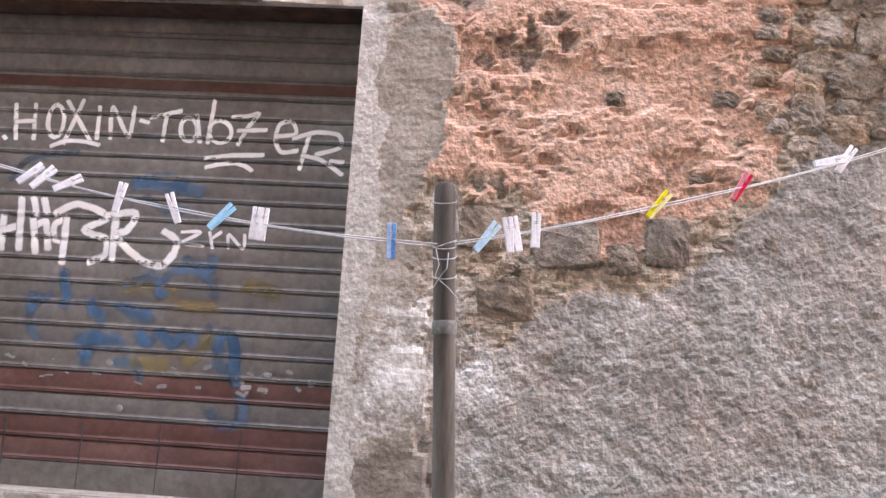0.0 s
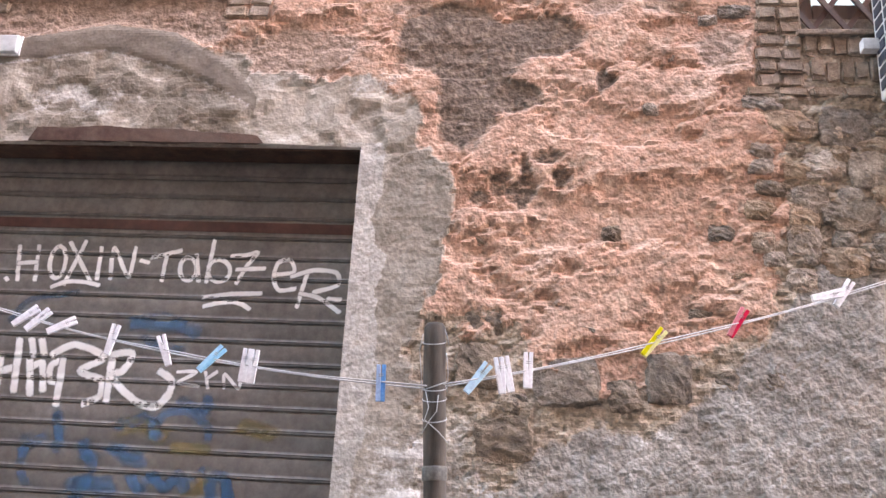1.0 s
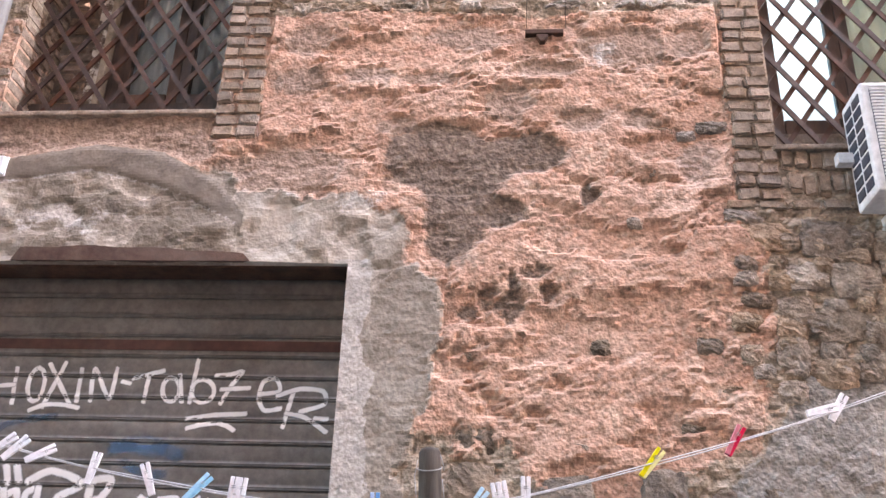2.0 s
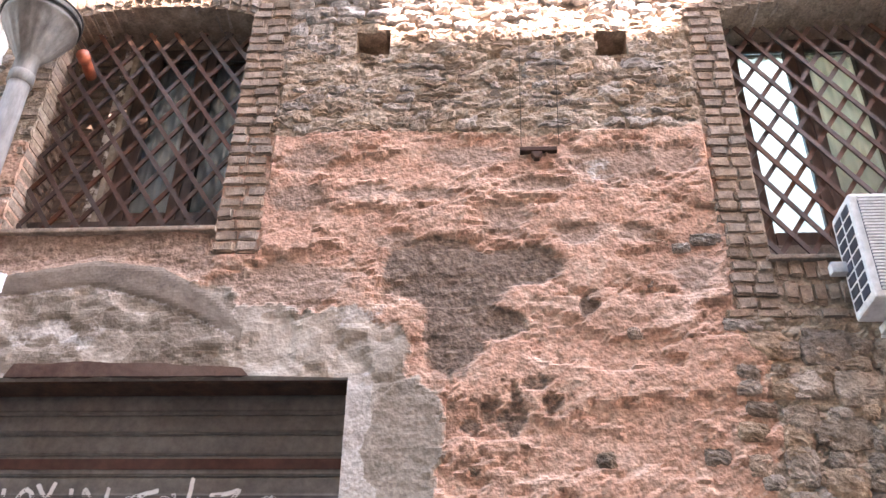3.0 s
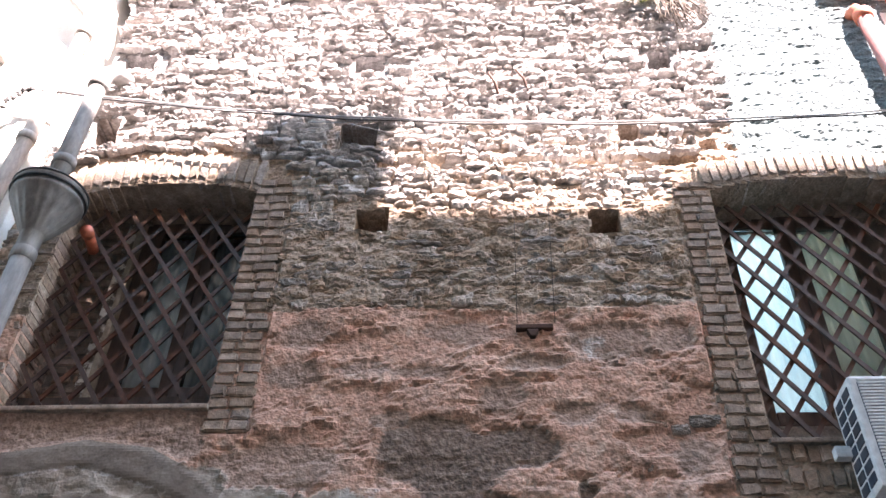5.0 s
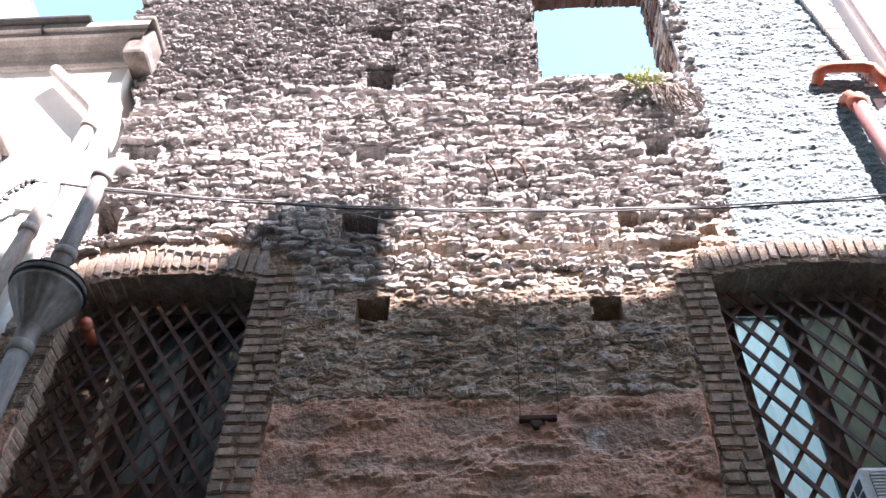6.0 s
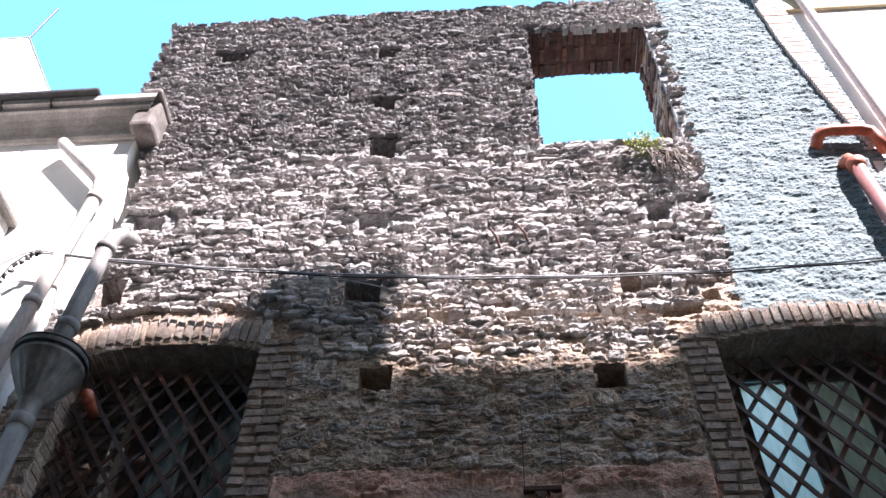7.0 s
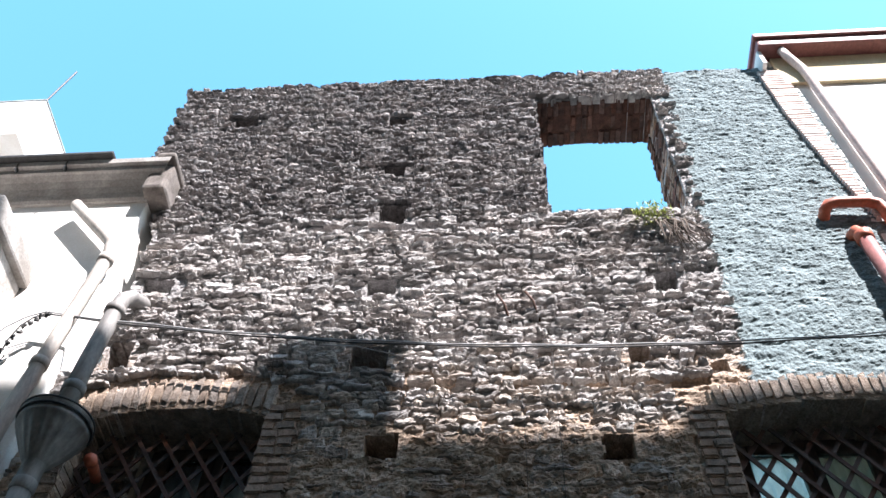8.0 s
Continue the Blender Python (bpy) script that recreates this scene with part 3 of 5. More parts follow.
    h = h * (1 - a2) + (0.024 + 0.006 * (coarse - 0.5)) * a2
    for cz, ca, cb, ch in CRACKS:
        h = h - 0.035 * np.clip((ch + 0.012 - np.abs(z - cz - 0.05 * (fbm(x * 3, z * 0, 95) - 0.5))) / 0.012, 0, 1) * ((x > ca) & (x < cb)) * np.clip((fbm(x * 4, z * 0 + cz, 96) - 0.36) * 8, 0, 1)
    for wnd, tall in ((WIN_L, 0.2), (WIN_R, 0.17)):
        over_arch = z - arch_z(x, wnd)
        h = np.where((x > wnd[0] - 0.05) & (x < wnd[1] + 0.03) & (over_arch > -0.03) & (over_arch < tall), 0.007 + 0.01 * gravel, h)
    for a, b, c, d in ((WIN_L[1], WIN_L[1] + 0.19, 3.57, 4.98), (WIN_R[0] - 0.17, WIN_R[0], 3.28, 4.95), (WIN_R[0], WIN_R[1], 3.28, 3.52)):
        h = np.where((x > a - 0.01) & (x < b + 0.005) & (z > c) & (z < d), 0.002 + 0.012 * gravel, h)
    y = W - h
    # openings
    xc, zc = (x[:-1, :-1] + step / 2), (z[:-1, :-1] + step / 2)
    keep = xc > left_edge(zc) + 0.05 * (fbm(xc * 8, zc * 8, 91) - 0.5)
    keep &= zc < TOP - 0.03 + 0.09 * (fbm(xc * 9, zc * 0 + 3, 92) - 0.5)
    keep &= ~((xc > DOOR_L) & (xc < DOOR_R) & (zc < DOOR_T) & (zc > DOOR_B))
    for wnd in (WIN_L, WIN_R):
        keep &= ~((xc > wnd[0]) & (xc < wnd[1]) & (zc > wnd[2]) & (zc < arch_z(xc, wnd)))
    jag = 0.05 * (fbm(xc * 11, zc * 11, 93) - 0.5)
    keep &= ~((xc > UPPER[0] + jag) & (xc < UPPER[1] + jag) & (zc > UPPER[2] + jag) & (zc < UPPER[3] + 0.03 * np.sin((xc - 0.36) * 3.4)))
    for hx, hz, ww, hh in HOLES:
        ww, hh = ww * 1.15, hh * 1.2
        keep &= ~((np.abs(xc - hx + jag * 0.6) < ww / 2) & (np.abs(zc - hz + jag * 0.6) < hh / 2))
    idx = np.arange(nx * nz).reshape(nz, nx)
    q = np.stack([idx[:-1, :-1], idx[:-1, 1:], idx[1:, 1:], idx[1:, :-1]], -1)[keep]
    used = np.unique(q)
    remap = np.full(nx * nz, -1)
    remap[used] = np.arange(len(used))
    q = remap[q]
    co = np.stack([x, y, z], -1).reshape(-1, 3)[used]
    # thickness: every free edge runs back into the wall
    e = np.concatenate([q[:, [0, 1]], q[:, [1, 2]], q[:, [2, 3]], q[:, [3, 0]]])
    key = np.sort(e, 1)
    code = key[:, 0] * 1000000 + key[:, 1]
    u, first, count = np.unique(code, return_index=True, return_counts=True)
    free = e[first[count == 1]]
    bv = np.unique(free)
    back = np.full(len(co), -1)
    back[bv] = np.arange(len(bv)) + len(co)
    bco = co[bv].copy()
    bco[:, 1] = W + 0.42
    sides = np.stack([free[:, 1], free[:, 0], back[free[:, 0]], back[free[:, 1]]], -1)
    me = bpy.data.meshes.new("wall_front")
    me.from_pydata(np.concatenate([co, bco]).tolist(), [], np.concatenate([q, sides]).tolist())
    for name, a in (("red", red), ("grey", grey), ("pale", pale), ("band", band), ("dark", np.maximum(dark, 0)), ("soot", np.maximum(soot, 0)), ("blue", blue), ("smooth", sm), ("patch", patch), ("jamb", jamb), ("upper", np.clip(0.5 + (z - 5.4) / 0.8, 0, 1)), ("lime", lime), ("strip", strip)):
        f = a.reshape(-1)[used]
        if name in ("red", "dark", "patch"):
            f = f * (1 - np.maximum(grey, band).reshape(-1)[used])
        at = me.attributes.new(name, "FLOAT", "POINT")
        at.data.foreach_set("value", np.concatenate([f, f[bv]]).astype(np.float32))
    me.materials.append(M_WALL)
    wall = new("wall_front", me)
    wall.scale = (UNIT, UNIT, UNIT)
    return tagged(wall, "old rubble stone front with peeling red plaster and grey cement", "wall", kind="structure")


wall_front = build_front()


def slab(name, label, dims, material, category="wall", bevel=0.0, kind="structure", parent=None):
    bm = box(bmesh.new(), *dims, bevel)
    ob = part(name, bm, material, parent)
    return tagged(ob, label, category, kind=kind) if not parent else ob


# backs of the beam holes, and the closed room behind the shutter and the first window
bm = bmesh.new()
for hx, hz, ww, hh in HOLES:
    box(bm, hx - ww / 2 - 0.05, hx + ww / 2 + 0.05, W + 0.36, W + 0.41, hz - hh / 2 - 0.05, hz + hh / 2 + 0.05)
# The hole backs get their deep shade from this dark colour.
part("hole_back", bm, M_SHADED_BRICK, wall_front, "backs of the beam holes, coloured dark for their shade")
slab("ground", "dark grey lava stone street", (-60, 60, -60, 60, -0.3, 0.32), M_PAVING, "ground")
slab("room_back", "plain plastered back wall of the room", (-3.3, 2.6, 7.0, 7.25, 0, 4.9), M_ROOM)
slab("room_divider", "plain plastered wall between two rooms", (0.2, 0.4, W + 0.45, 7.0, 0.0, 4.9), M_ROOM)
slab("room_side_left", "plain plastered side wall of the room", (-3.3, -3.1, W + 0.45, 7.0, 0.0, 5.35), M_ROOM)
slab("room_side_right", "plain plastered side wall of the room", (2.4, 2.6, W + 0.45, 7.0, 0.0, 4.9), M_ROOM)
slab("upper_floor", "old floor slab between two storeys", (-3.1, 2.4, W + 0.44, 7.0, 3.1, 3.28), M_ROOM, "floor")
slab("room_ceiling", "flat roof slab over the closed room", (-3.1, 0.4, W + 0.44, 7.2, 5.15, 5.35), M_ROOM, "ceiling")
slab("room_back_upper", "plain wall above the closed room", (-3.1, 0.4, 7.0, 7.2, 4.9, 5.15), M_ROOM)
slab("room_divider_upper", "plain wall above the divider", (0.2, 0.4, W + 0.45, 7.0, 4.9, 5.15), M_ROOM)

# ---- the street's other side: its roof and chimney throw the shade ----
slab("opposite_house", "tall plain plastered house across the street", (-14, 14, -8, -1.95, 0, 13.2), M_OPPOSITE, "house")
# Unseen parapet, added to keep the sun out of the first window.
slab("added_parapet", "unseen low parapet added opposite to shade the first window", (0.6, 2.919, -2.2, -1.95, 13.2, 13.485), M_OPPOSITE)
# Unseen ledge, added to lift the shade line at the second window.
slab("added_ledge", "unseen low ledge added opposite to shade the second window", (4.95, 9.0, -2.2, -1.95, 13.2, 13.46), M_OPPOSITE)
slab("opposite_chimney", "plain rooftop block of the house opposite", (2.92, 3.58, -2.3, -2.05, 13.2, 14.1), M_OPPOSITE, "chimney", kind="")


# ---- roller shutter ----
PITCH = 0.0805
SLAT_Z0 = 1.649 - PITCH * 21
SLAT_Y = W + 0.13


def slat_y(z):
    """The shutter's surface: flat slats with a narrow rolled joint of two ridges."""
    u = ((z - SLAT_Z0) / PITCH) % 1.0
    for end, depth in ((0.045, 0.007), (0.1, -0.004), (0.13, 0.003), (0.185, -0.003)):
        if u < end:
            return SLAT_Y + depth
    return SLAT_Y - 0.0022 * math.sin((u - 0.185) / 0.815 * math.pi)


shutter = thing("roller_shutter", "closed grey metal roller shutter with rust-red stripes and sprayed graffiti", "shutter", kind="")
slat_mesh = {}
RED_SLATS = (20, 18, 17)
for k in range(17, 39):
    z0 = SLAT_Z0 + k * PITCH
    if z0 > DOOR_T - 0.02:
        break
    mat = M_SLATRED if k in RED_SLATS else M_SLAT
    if mat.name not in slat_mesh:
        bm = bmesh.new()
        us = [0, 0.04, 0.05, 0.095, 0.105, 0.125, 0.135, 0.18, 0.19, 0.3, 0.45, 0.6, 0.75, 0.9, 0.999]
        prof = [(slat_y(SLAT_Z0 + u * PITCH), u * PITCH) for u in us]
        rows = [[bm.verts.new((xx, yy, zz)) for yy, zz in prof] for xx in (DOOR_L - 0.04, DOOR_R + 0.03)]
        backs = [[bm.verts.new((xx, SLAT_Y + 0.014, zz)) for zz in (0, PITCH * 0.999)] for xx in (DOOR_L - 0.04, DOOR_R + 0.03)]
        for i in range(len(prof) - 1):
            bm.faces.new((rows[0][i], rows[1][i], rows[1][i + 1], rows[0][i + 1]))
        bm.faces.new((backs[0][1], backs[1][1], backs[1][0], backs[0][0]))
        bm.faces.new((rows[1][0], rows[0][0], backs[0][0], backs[1][0]))
        bm.faces.new((rows[0][-1], rows[1][-1], backs[1][1], backs[0][1]))
        ob = part("slat", bm, mat, shutter, "", True)
        slat_mesh[mat.name] = ob.data
    else:
        ob = new("slat", slat_mesh[mat.name])
        ob.parent = shutter
    ob.location.z = z0
bm = box(bmesh.new(), DOOR_L - 0.05, DOOR_R + 0.03, W + 0.012, SLAT_Y + 0.02, DOOR_T - 0.014, DOOR_T + 0.03, 0.003)
part("shutter_box", bm, M_RUST, shutter, "dark rust-red header box")
bm = bmesh.new()
box(bm, -1.86, -0.93, W - 0.031, W + 0.1, DOOR_T - 0.004, DOOR_T + 0.05)
bmesh.ops.subdivide_edges(bm, edges=[e for e in bm.edges if abs(e.verts[0].co.x - e.verts[1].co.x) > 0.5], cuts=70)
rl = random.Random(8)
for v in bm.verts:
    high = v.co.z > DOOR_T + 0.03
    v.co.z += 0.006 * math.sin(v.co.x * 7) + 0.003 * math.sin(v.co.x * 23) + rl.uniform(-0.0015, 0.0015) - 0.02 * max(0.0, (v.co.x + 1.2) / 0.27) if high else rl.uniform(-0.001, 0.001)
    if high:
        v.co.x = -1.4 + (v.co.x + 1.4) * 0.94
tagged(part("lintel", bm, M_LINTEL), "bare brown lintel edge over the shutter", "lintel", kind="structure")
bm = box(bmesh.new(), DOOR_L - 0.04, DOOR_R + 0.03, SLAT_Y - 0.0045, SLAT_Y + 0.004, 2.725, 2.765, 0.001)
part("stripe", bm, M_STRIPE, shutter, "narrow rust-red strip")
bm = box(bmesh.new(), DOOR_L - 0.04, DOOR_R + 0.03, SLAT_Y - 0.004, SLAT_Y + 0.02, DOOR_B, SLAT_Z0 + 17 * PITCH, 0.003)
part("bottom_bar", bm, M_SLAT, shutter, "plain grey bottom bar")
for x in (-1.76, -1.475, -1.19, -0.9):
    bm = box(bmesh.new(), x - 0.002, x + 0.002, SLAT_Y - 0.0052, SLAT_Y - 0.002, DOOR_B + 0.01, 1.48)
    part("seam", bm, M_WIRE, shutter, "thin dark seam")
bm = lathe(bmesh.new(), [(0.0, 0.016), (0.011, 0.015), (0.014, 0.0)], seg=14)
lock = part("lock", bm, M_ZINC, shutter, "round lock")
lock.matrix_local = pose(-1.35, SLAT_Y + 0.004, 1.528, 90)


bm = box(bmesh.new(), DOOR_L - 0.06, DOOR_R - 0.004, W - 0.03, W + 0.4, DOOR_B - 0.06, DOOR_B - 0.001, 0.008)
tagged(part("sill_stone", bm, M_STONE), "pale worn stone ledge under the shutter", "ledge", kind="structure")

# ---- brick surrounds ----
def brick_mesh(seed, w, d, h, material=M_BRICK):
    rnd = random.Random(seed)
    bm = bmesh.new()
    box(bm, -w / 2, w / 2, -d / 2, d / 2, -h / 2, h / 2)
    bmesh.ops.bevel(bm, geom=list(bm.edges), offset=min(h, w) * 0.17, segments=2, affect="EDGES")
    for v in bm.verts:
        v.co += Vector([rnd.uniform(-1, 1) * 0.0042 for _ in range(3)])
    me = bpy.data.meshes.new("brick")
    bm.to_mesh(me)
    bm.free()
    me.materials.append(material)
    smooth(me, False)
    return me


HEADER = [brick_mesh(100 + k, 0.098, 0.17, 0.055) for k in range(10)]
ARCHED = [brick_mesh(130 + k, 0.098, 0.17, 0.055, M_ARCH) for k in range(6)]
SHADED = [brick_mesh(150 + k, 0.098, 0.17, 0.055, M_SHADED_BRICK) for k in range(6)]
rb = random.Random(5)


def brick(parent, x, y, z, sx=1.0, sy=1.0, sz=1.0, turn=(0, 0, 0), stock=None):
    ob = new("brick", rb.choice(stock or HEADER))
    ob.parent = parent
    ob.location = (x, y, z)
    ob.rotation_euler = [radians(a + rb.uniform(-1.2, 1.2)) for a in turn]
    ob.scale = (sx, sy, sz)
    return ob


def pier(parent, inner, width, z0, z1, side):
    """Courses of headers along a window's edge. side: -1 when the opening lies to the left of the pier."""
    z, k = z0, 0
    while z < z1:
        h = 0.056 * rb.uniform(0.93, 1.07)
        wid = width + rb.uniform(-0.012, 0.014)
        cut = (0.5, 0.56, 0.44, 0.36)[k % 4]
        x0 = inner
        for share in (cut, 1 - cut):
            w = wid * share
            brick(parent, x0 - side * w / 2, W + 0.074 - rb.uniform(0, 0.013), z + h / 2, (w - 0.004) / 0.098, 1, (h - 0.003) / 0.055)
            x0 -= side * w
        z, k = z + h, k + 1


def arch_bricks(parent, win, rise, tall, x_from, x_to):
    n = int((x_to - x_from) / 0.047)
    for i in range(n):
        x = x_from + (i + 0.5) * (x_to - x_from) / n
        c, hw = (win[0] + win[1]) / 2, (win[1] - win[0]) / 2
        lean = (x - c) / hw * 4
        t = tall * rb.uniform(0.97, 1.03)
        z = float(arch_z(np.array(x), win, rise))
        brick(parent, x, W + 0.078 - rb.uniform(0, 0.008), z + t / 2 + 0.008, 0.045 / 0.098, 1.1, t / 0.055, (0, lean, 0), ARCHED)


surround_l = thing("window_surround", "weathered brick surround with a shallow brick arch", "window surround", group="brick window surrounds", kind="structure")
surround_r = thing("window_surround", "weathered brick surround with upright bricks under the sill", "window surround", group="brick window surrounds", kind="structure")
pier(surround_l, WIN_L[1], 0.185, 3.575, 4.98, -1)
pier(surround_l, WIN_L[0], 0.2, 3.6, 4.98, 1)
arch_bricks(surround_l, WIN_L, 0.075, 0.2, WIN_L[0] - 0.05, WIN_L[1] + 0.03)
pier(surround_r, WIN_R[0], 0.165, 3.29, 4.95, 1)
arch_bricks(surround_r, WIN_R, 0.075, 0.17, WIN_R[0] - 0.03, WIN_R[1])
for i in range(16):
    for zc, hh in ((3.468, 0.095), (3.365, 0.1)):
        brick(surround_r, WIN_R[0] + 0.03 + i * 0.0525 + (0.0 if zc > 3.4 else 0.018), W + 0.074 - rb.uniform(0, 0.012), zc + rb.uniform(-0.009, 0.009), 0.048 / 0.098, 1, hh * rb.uniform(0.92, 1.08) / 0.055)
for i in range(11):
    brick(surround_r, 0.9 + i * 0.115, W + 0.06, 3.27, 1.1, 1, 0.7)
# the side of the first window's reveal, brick on brick
for k in range(23):
    for j in range(3):
        brick(surround_l, WIN_L[0] - 0.045, W + 0.14 + j * 0.105 + (0.04 if k % 2 else 0), 3.70 + k * 0.056, 1.05, 0.095 / 0.17, 0.86)


for k in range(23):
    for j in range(2):
        brick(surround_l, -2.02 + j * 0.1 + (0.03 if k % 2 else 0), W + 0.375, 3.88 + k * 0.053, 0.95, 1, 0.82)

# ---- windows ----
def window_unit(name, label, win, frame_x, depth, curtains):
    t = thing(name, label, "window", kind="structure")
    x0, x1 = frame_x
    z0, z1 = win[2] + 0.17, win[3] + 0.09
    y = W + depth
    f = 0.055
    bm = bmesh.new()
    for b in ((x0, x0 + f, z0, z1), (x1 - f, x1, z0, z1), (x0 + f, x1 - f, z0, z0 + f), (x0 + f, x1 - f, z1 - f, z1)):
        box(bm, b[0], b[1], y - 0.03, y + 0.04, b[2], b[3], 0.005)
    fr = part("window_frame", bm, M_WOOD, t, "dark brown wooden frame")
    mid = (x0 + x1) / 2
    for a, b, cur in ((x0 + f, mid, curtains[0]), (mid, x1 - f, curtains[1])):
        bm = bmesh.new()
        s = 0.05
        for q in ((a, a + s, z0 + f, z1 - f), (b - s, b, z0 + f, z1 - f), (a + s, b - s, z0 + f, z0 + f + s + 0.02), (a + s, b - s, z1 - f - s, z1 - f)):
            box(bm, q[0] + 0.001, q[1] - 0.001, y - 0.045, y - 0.004, q[2] + 0.001, q[3] - 0.001, 0.004)
        sash = part("sash", bm, M_WOOD, t)
        bm = box(bmesh.new(), a + s, b - s, y - 0.026, y - 0.022, z0 + f + s + 0.02, z1 - f - s)
        pane = part("pane", bm, M_GLASS, sash)
        pane.visible_shadow = False
        if cur:
            bm = bmesh.new()
            n = 40
            cols = []
            for i in range(n + 1):
                xx = a + 0.01 + (b - a - 0.02) * i / n
                yy = y + 0.06 + 0.004 * math.sin(i * 1.35) + 0.004 * math.sin(i * 0.5)
                cols.append([bm.verts.new((xx, yy, zz)) for zz in (z0 + f, z1 - f)])
            for p, q in zip(cols, cols[1:]):
                bm.faces.new((p[0], q[0], q[1], p[1]))
            c = part("curtain", bm, cur, None, "", True)
            sol = c.modifiers.new("thickness", "SOLIDIFY")
            sol.thickness = 0.002
            tagged(c, "pale cloth curtain hanging behind the window pane", "curtain", group="curtains")
    return t


window_unit("window_1", "brown double casement window behind a lattice", WIN_L, (-1.81, -1.12), 0.32, (M_CURTAIN, M_CURTAIN))
window_unit("window_2", "brown casement window with pale curtains behind a lattice", WIN_R, (1.09, 1.86), 0.30, (M_SHEER, M_BEIGE))
# the narrowed side of the first window
bm = box(bmesh.new(), WIN_L[0] - 0.06, -1.815, W + 0.30, W + 0.40, WIN_L[2] - 0.05, 5.1)
part("window_infill", bm, M_MORTAR, surround_l, "rough infill beside the frame")
bm = box(bmesh.new(), WIN_L[0] - 0.06, WIN_L[1] + 0.05, W + 0.16, W + 0.41, WIN_L[2] - 0.08, WIN_L[2] + 0.168)
part("inner_sill", bm, M_WOOD, surround_l, "dark inner sill")
bm = box(bmesh.new(), WIN_R[0] - 0.05, WIN_R[1] + 0.05, W + 0.16, W + 0.41, WIN_R[2] - 0.08, WIN_R[2] + 0.168)
part("inner_sill", bm, M_MORTAR, surround_r, "rough inner sill")
bm = box(bmesh.new(), 1.862, WIN_R[1] + 0.05, W + 0.30, W + 0.40, WIN_R[2] + 0.168, 5.05)
part("window_infill", bm, M_MORTAR, surround_r, "rough infill beside the frame")
bm = bmesh.new()
box(bm, -1.9, -1.848, W + 0.262, W + 0.297, WIN_L[2] + 0.16, 5.03, 0.006)
part("casing_strip", bm, M_PALEWOOD, surround_l, "casing with flaking white paint")
bm = box(bmesh.new(), -1.844, -1.813, W + 0.25, W + 0.297, WIN_L[2] + 0.16, 5.03, 0.006)
part("casing_edge", bm, M_BEIGEWOOD, surround_l, "narrow beige casing edge")
for nm, win, sur in (("sill", WIN_L, surround_l), ("sill", WIN_R, surround_r)):
    bm = box(bmesh.new(), win[0] - 0.02, win[1] + 0.01, W - 0.035, W + 0.3, win[2] - 0.018, win[2] + 0.004, 0.006)
    for v in bm.verts:
        v.co.z += 0.006 * math.sin(v.co.x * 9)
    part(nm, bm, M_BRICK, sur, "thin worn tile sill")


def lattice_grille(win, y, phases, label):
    """Two layers of flat bars; phases: where the falling and the rising bars lie within one mesh."""
    t = thing("lattice_grille", label, "lattice", group="window lattices")
    x0, x1, z0, z1 = win[0], win[1], win[2] + 0.008, win[3] - 0.02
    mesh_w, mesh_h = 0.127, 0.186
    for s, off, phase in ((-1, 0.0, phases[0]), (1, 0.011, phases[1])):
        for k in range(-80, 80):
            # x / mesh_w - s * z / mesh_h = k + phase
            at = lambda z: (k + phase + s * z / mesh_h) * mesh_w
            ends = sorted((z0, z1, *[s * (x / mesh_w - k - phase) * mesh_h for x in (x0, x1)]))[1:3]
            a, b = Vector((at(ends[0]), ends[0])), Vector((at(ends[1]), ends[1]))
            mid = (a + b) / 2
            if (b - a).length < 0.06 or not (x0 < mid.x < x1 and z0 < mid.y < z1):
                continue
            L = (b - a).length
            bm = box(bmesh.new(), -0.0105, 0.0105, -0.0045, 0.0045, -L / 2, L / 2)
            ob = part("bar", bm, M_LATTICE, t)
            ob.matrix_local = pose(mid.x, y + off, mid.y, 0, math.degrees(math.atan2(b.x - a.x, b.y - a.y)), 0)
    return t


lattice_grille(WIN_L, W + 0.085, (0.12, 0.27), "rust-brown diamond lattice fixed in the window opening")
lattice_grille(WIN_R, W + 0.085, (0.265, 0.61), "rust-brown diamond lattice in front of the window")

# brick soffit over the ruin's opening
upper_lintel = thing("brick_lintel", "flat arch of reddish bricks over the empty opening", "lintel", kind="structure")
for i in range(20):
    for j in range(3):
        drop = 0.03 * math.sin(i * 0.046 * 3.4) + rb.uniform(-0.012, 0.012)
        brick(upper_lintel, UPPER[0] + 0.02 + i * 0.046, W + 0.09 + j * 0.135, 8.415 + drop + (0.014 * rb.random() if j == 1 else 0.0), 0.042 / 0.098, 0.74, 1.1, (rb.uniform(-5, 5), rb.uniform(-4, 4), 0), SHADED)
# The bed's dark colour stands in for shade under the lintel.
bm = bmesh.new()
for i in range(20):
    low = 8.394 + 0.03 * math.sin(i * 0.046 * 3.4)
    box(bm, UPPER[0] - 0.003 + i * 0.046, UPPER[0] + 0.043 + i * 0.046, W + 0.03, W + 0.415, low, low + 0.05)
part("lintel_bed", bm, M_SHADED_BRICK, upper_lintel, "mortar bed between the bricks, coloured dark for shade")
for k in range(31):
    for j in range(3):
        brick(upper_lintel, UPPER[1] + 0.04 + rb.uniform(-0.012, 0.012), W + 0.1 + j * 0.13, 6.75 + k * 0.054 + rb.uniform(-0.006, 0.006), 1.0, 0.72 + rb.uniform(-0.1, 0.1), 0.88, (0, 0, 0), SHADED if rb.random() < 0.55 else HEADER)


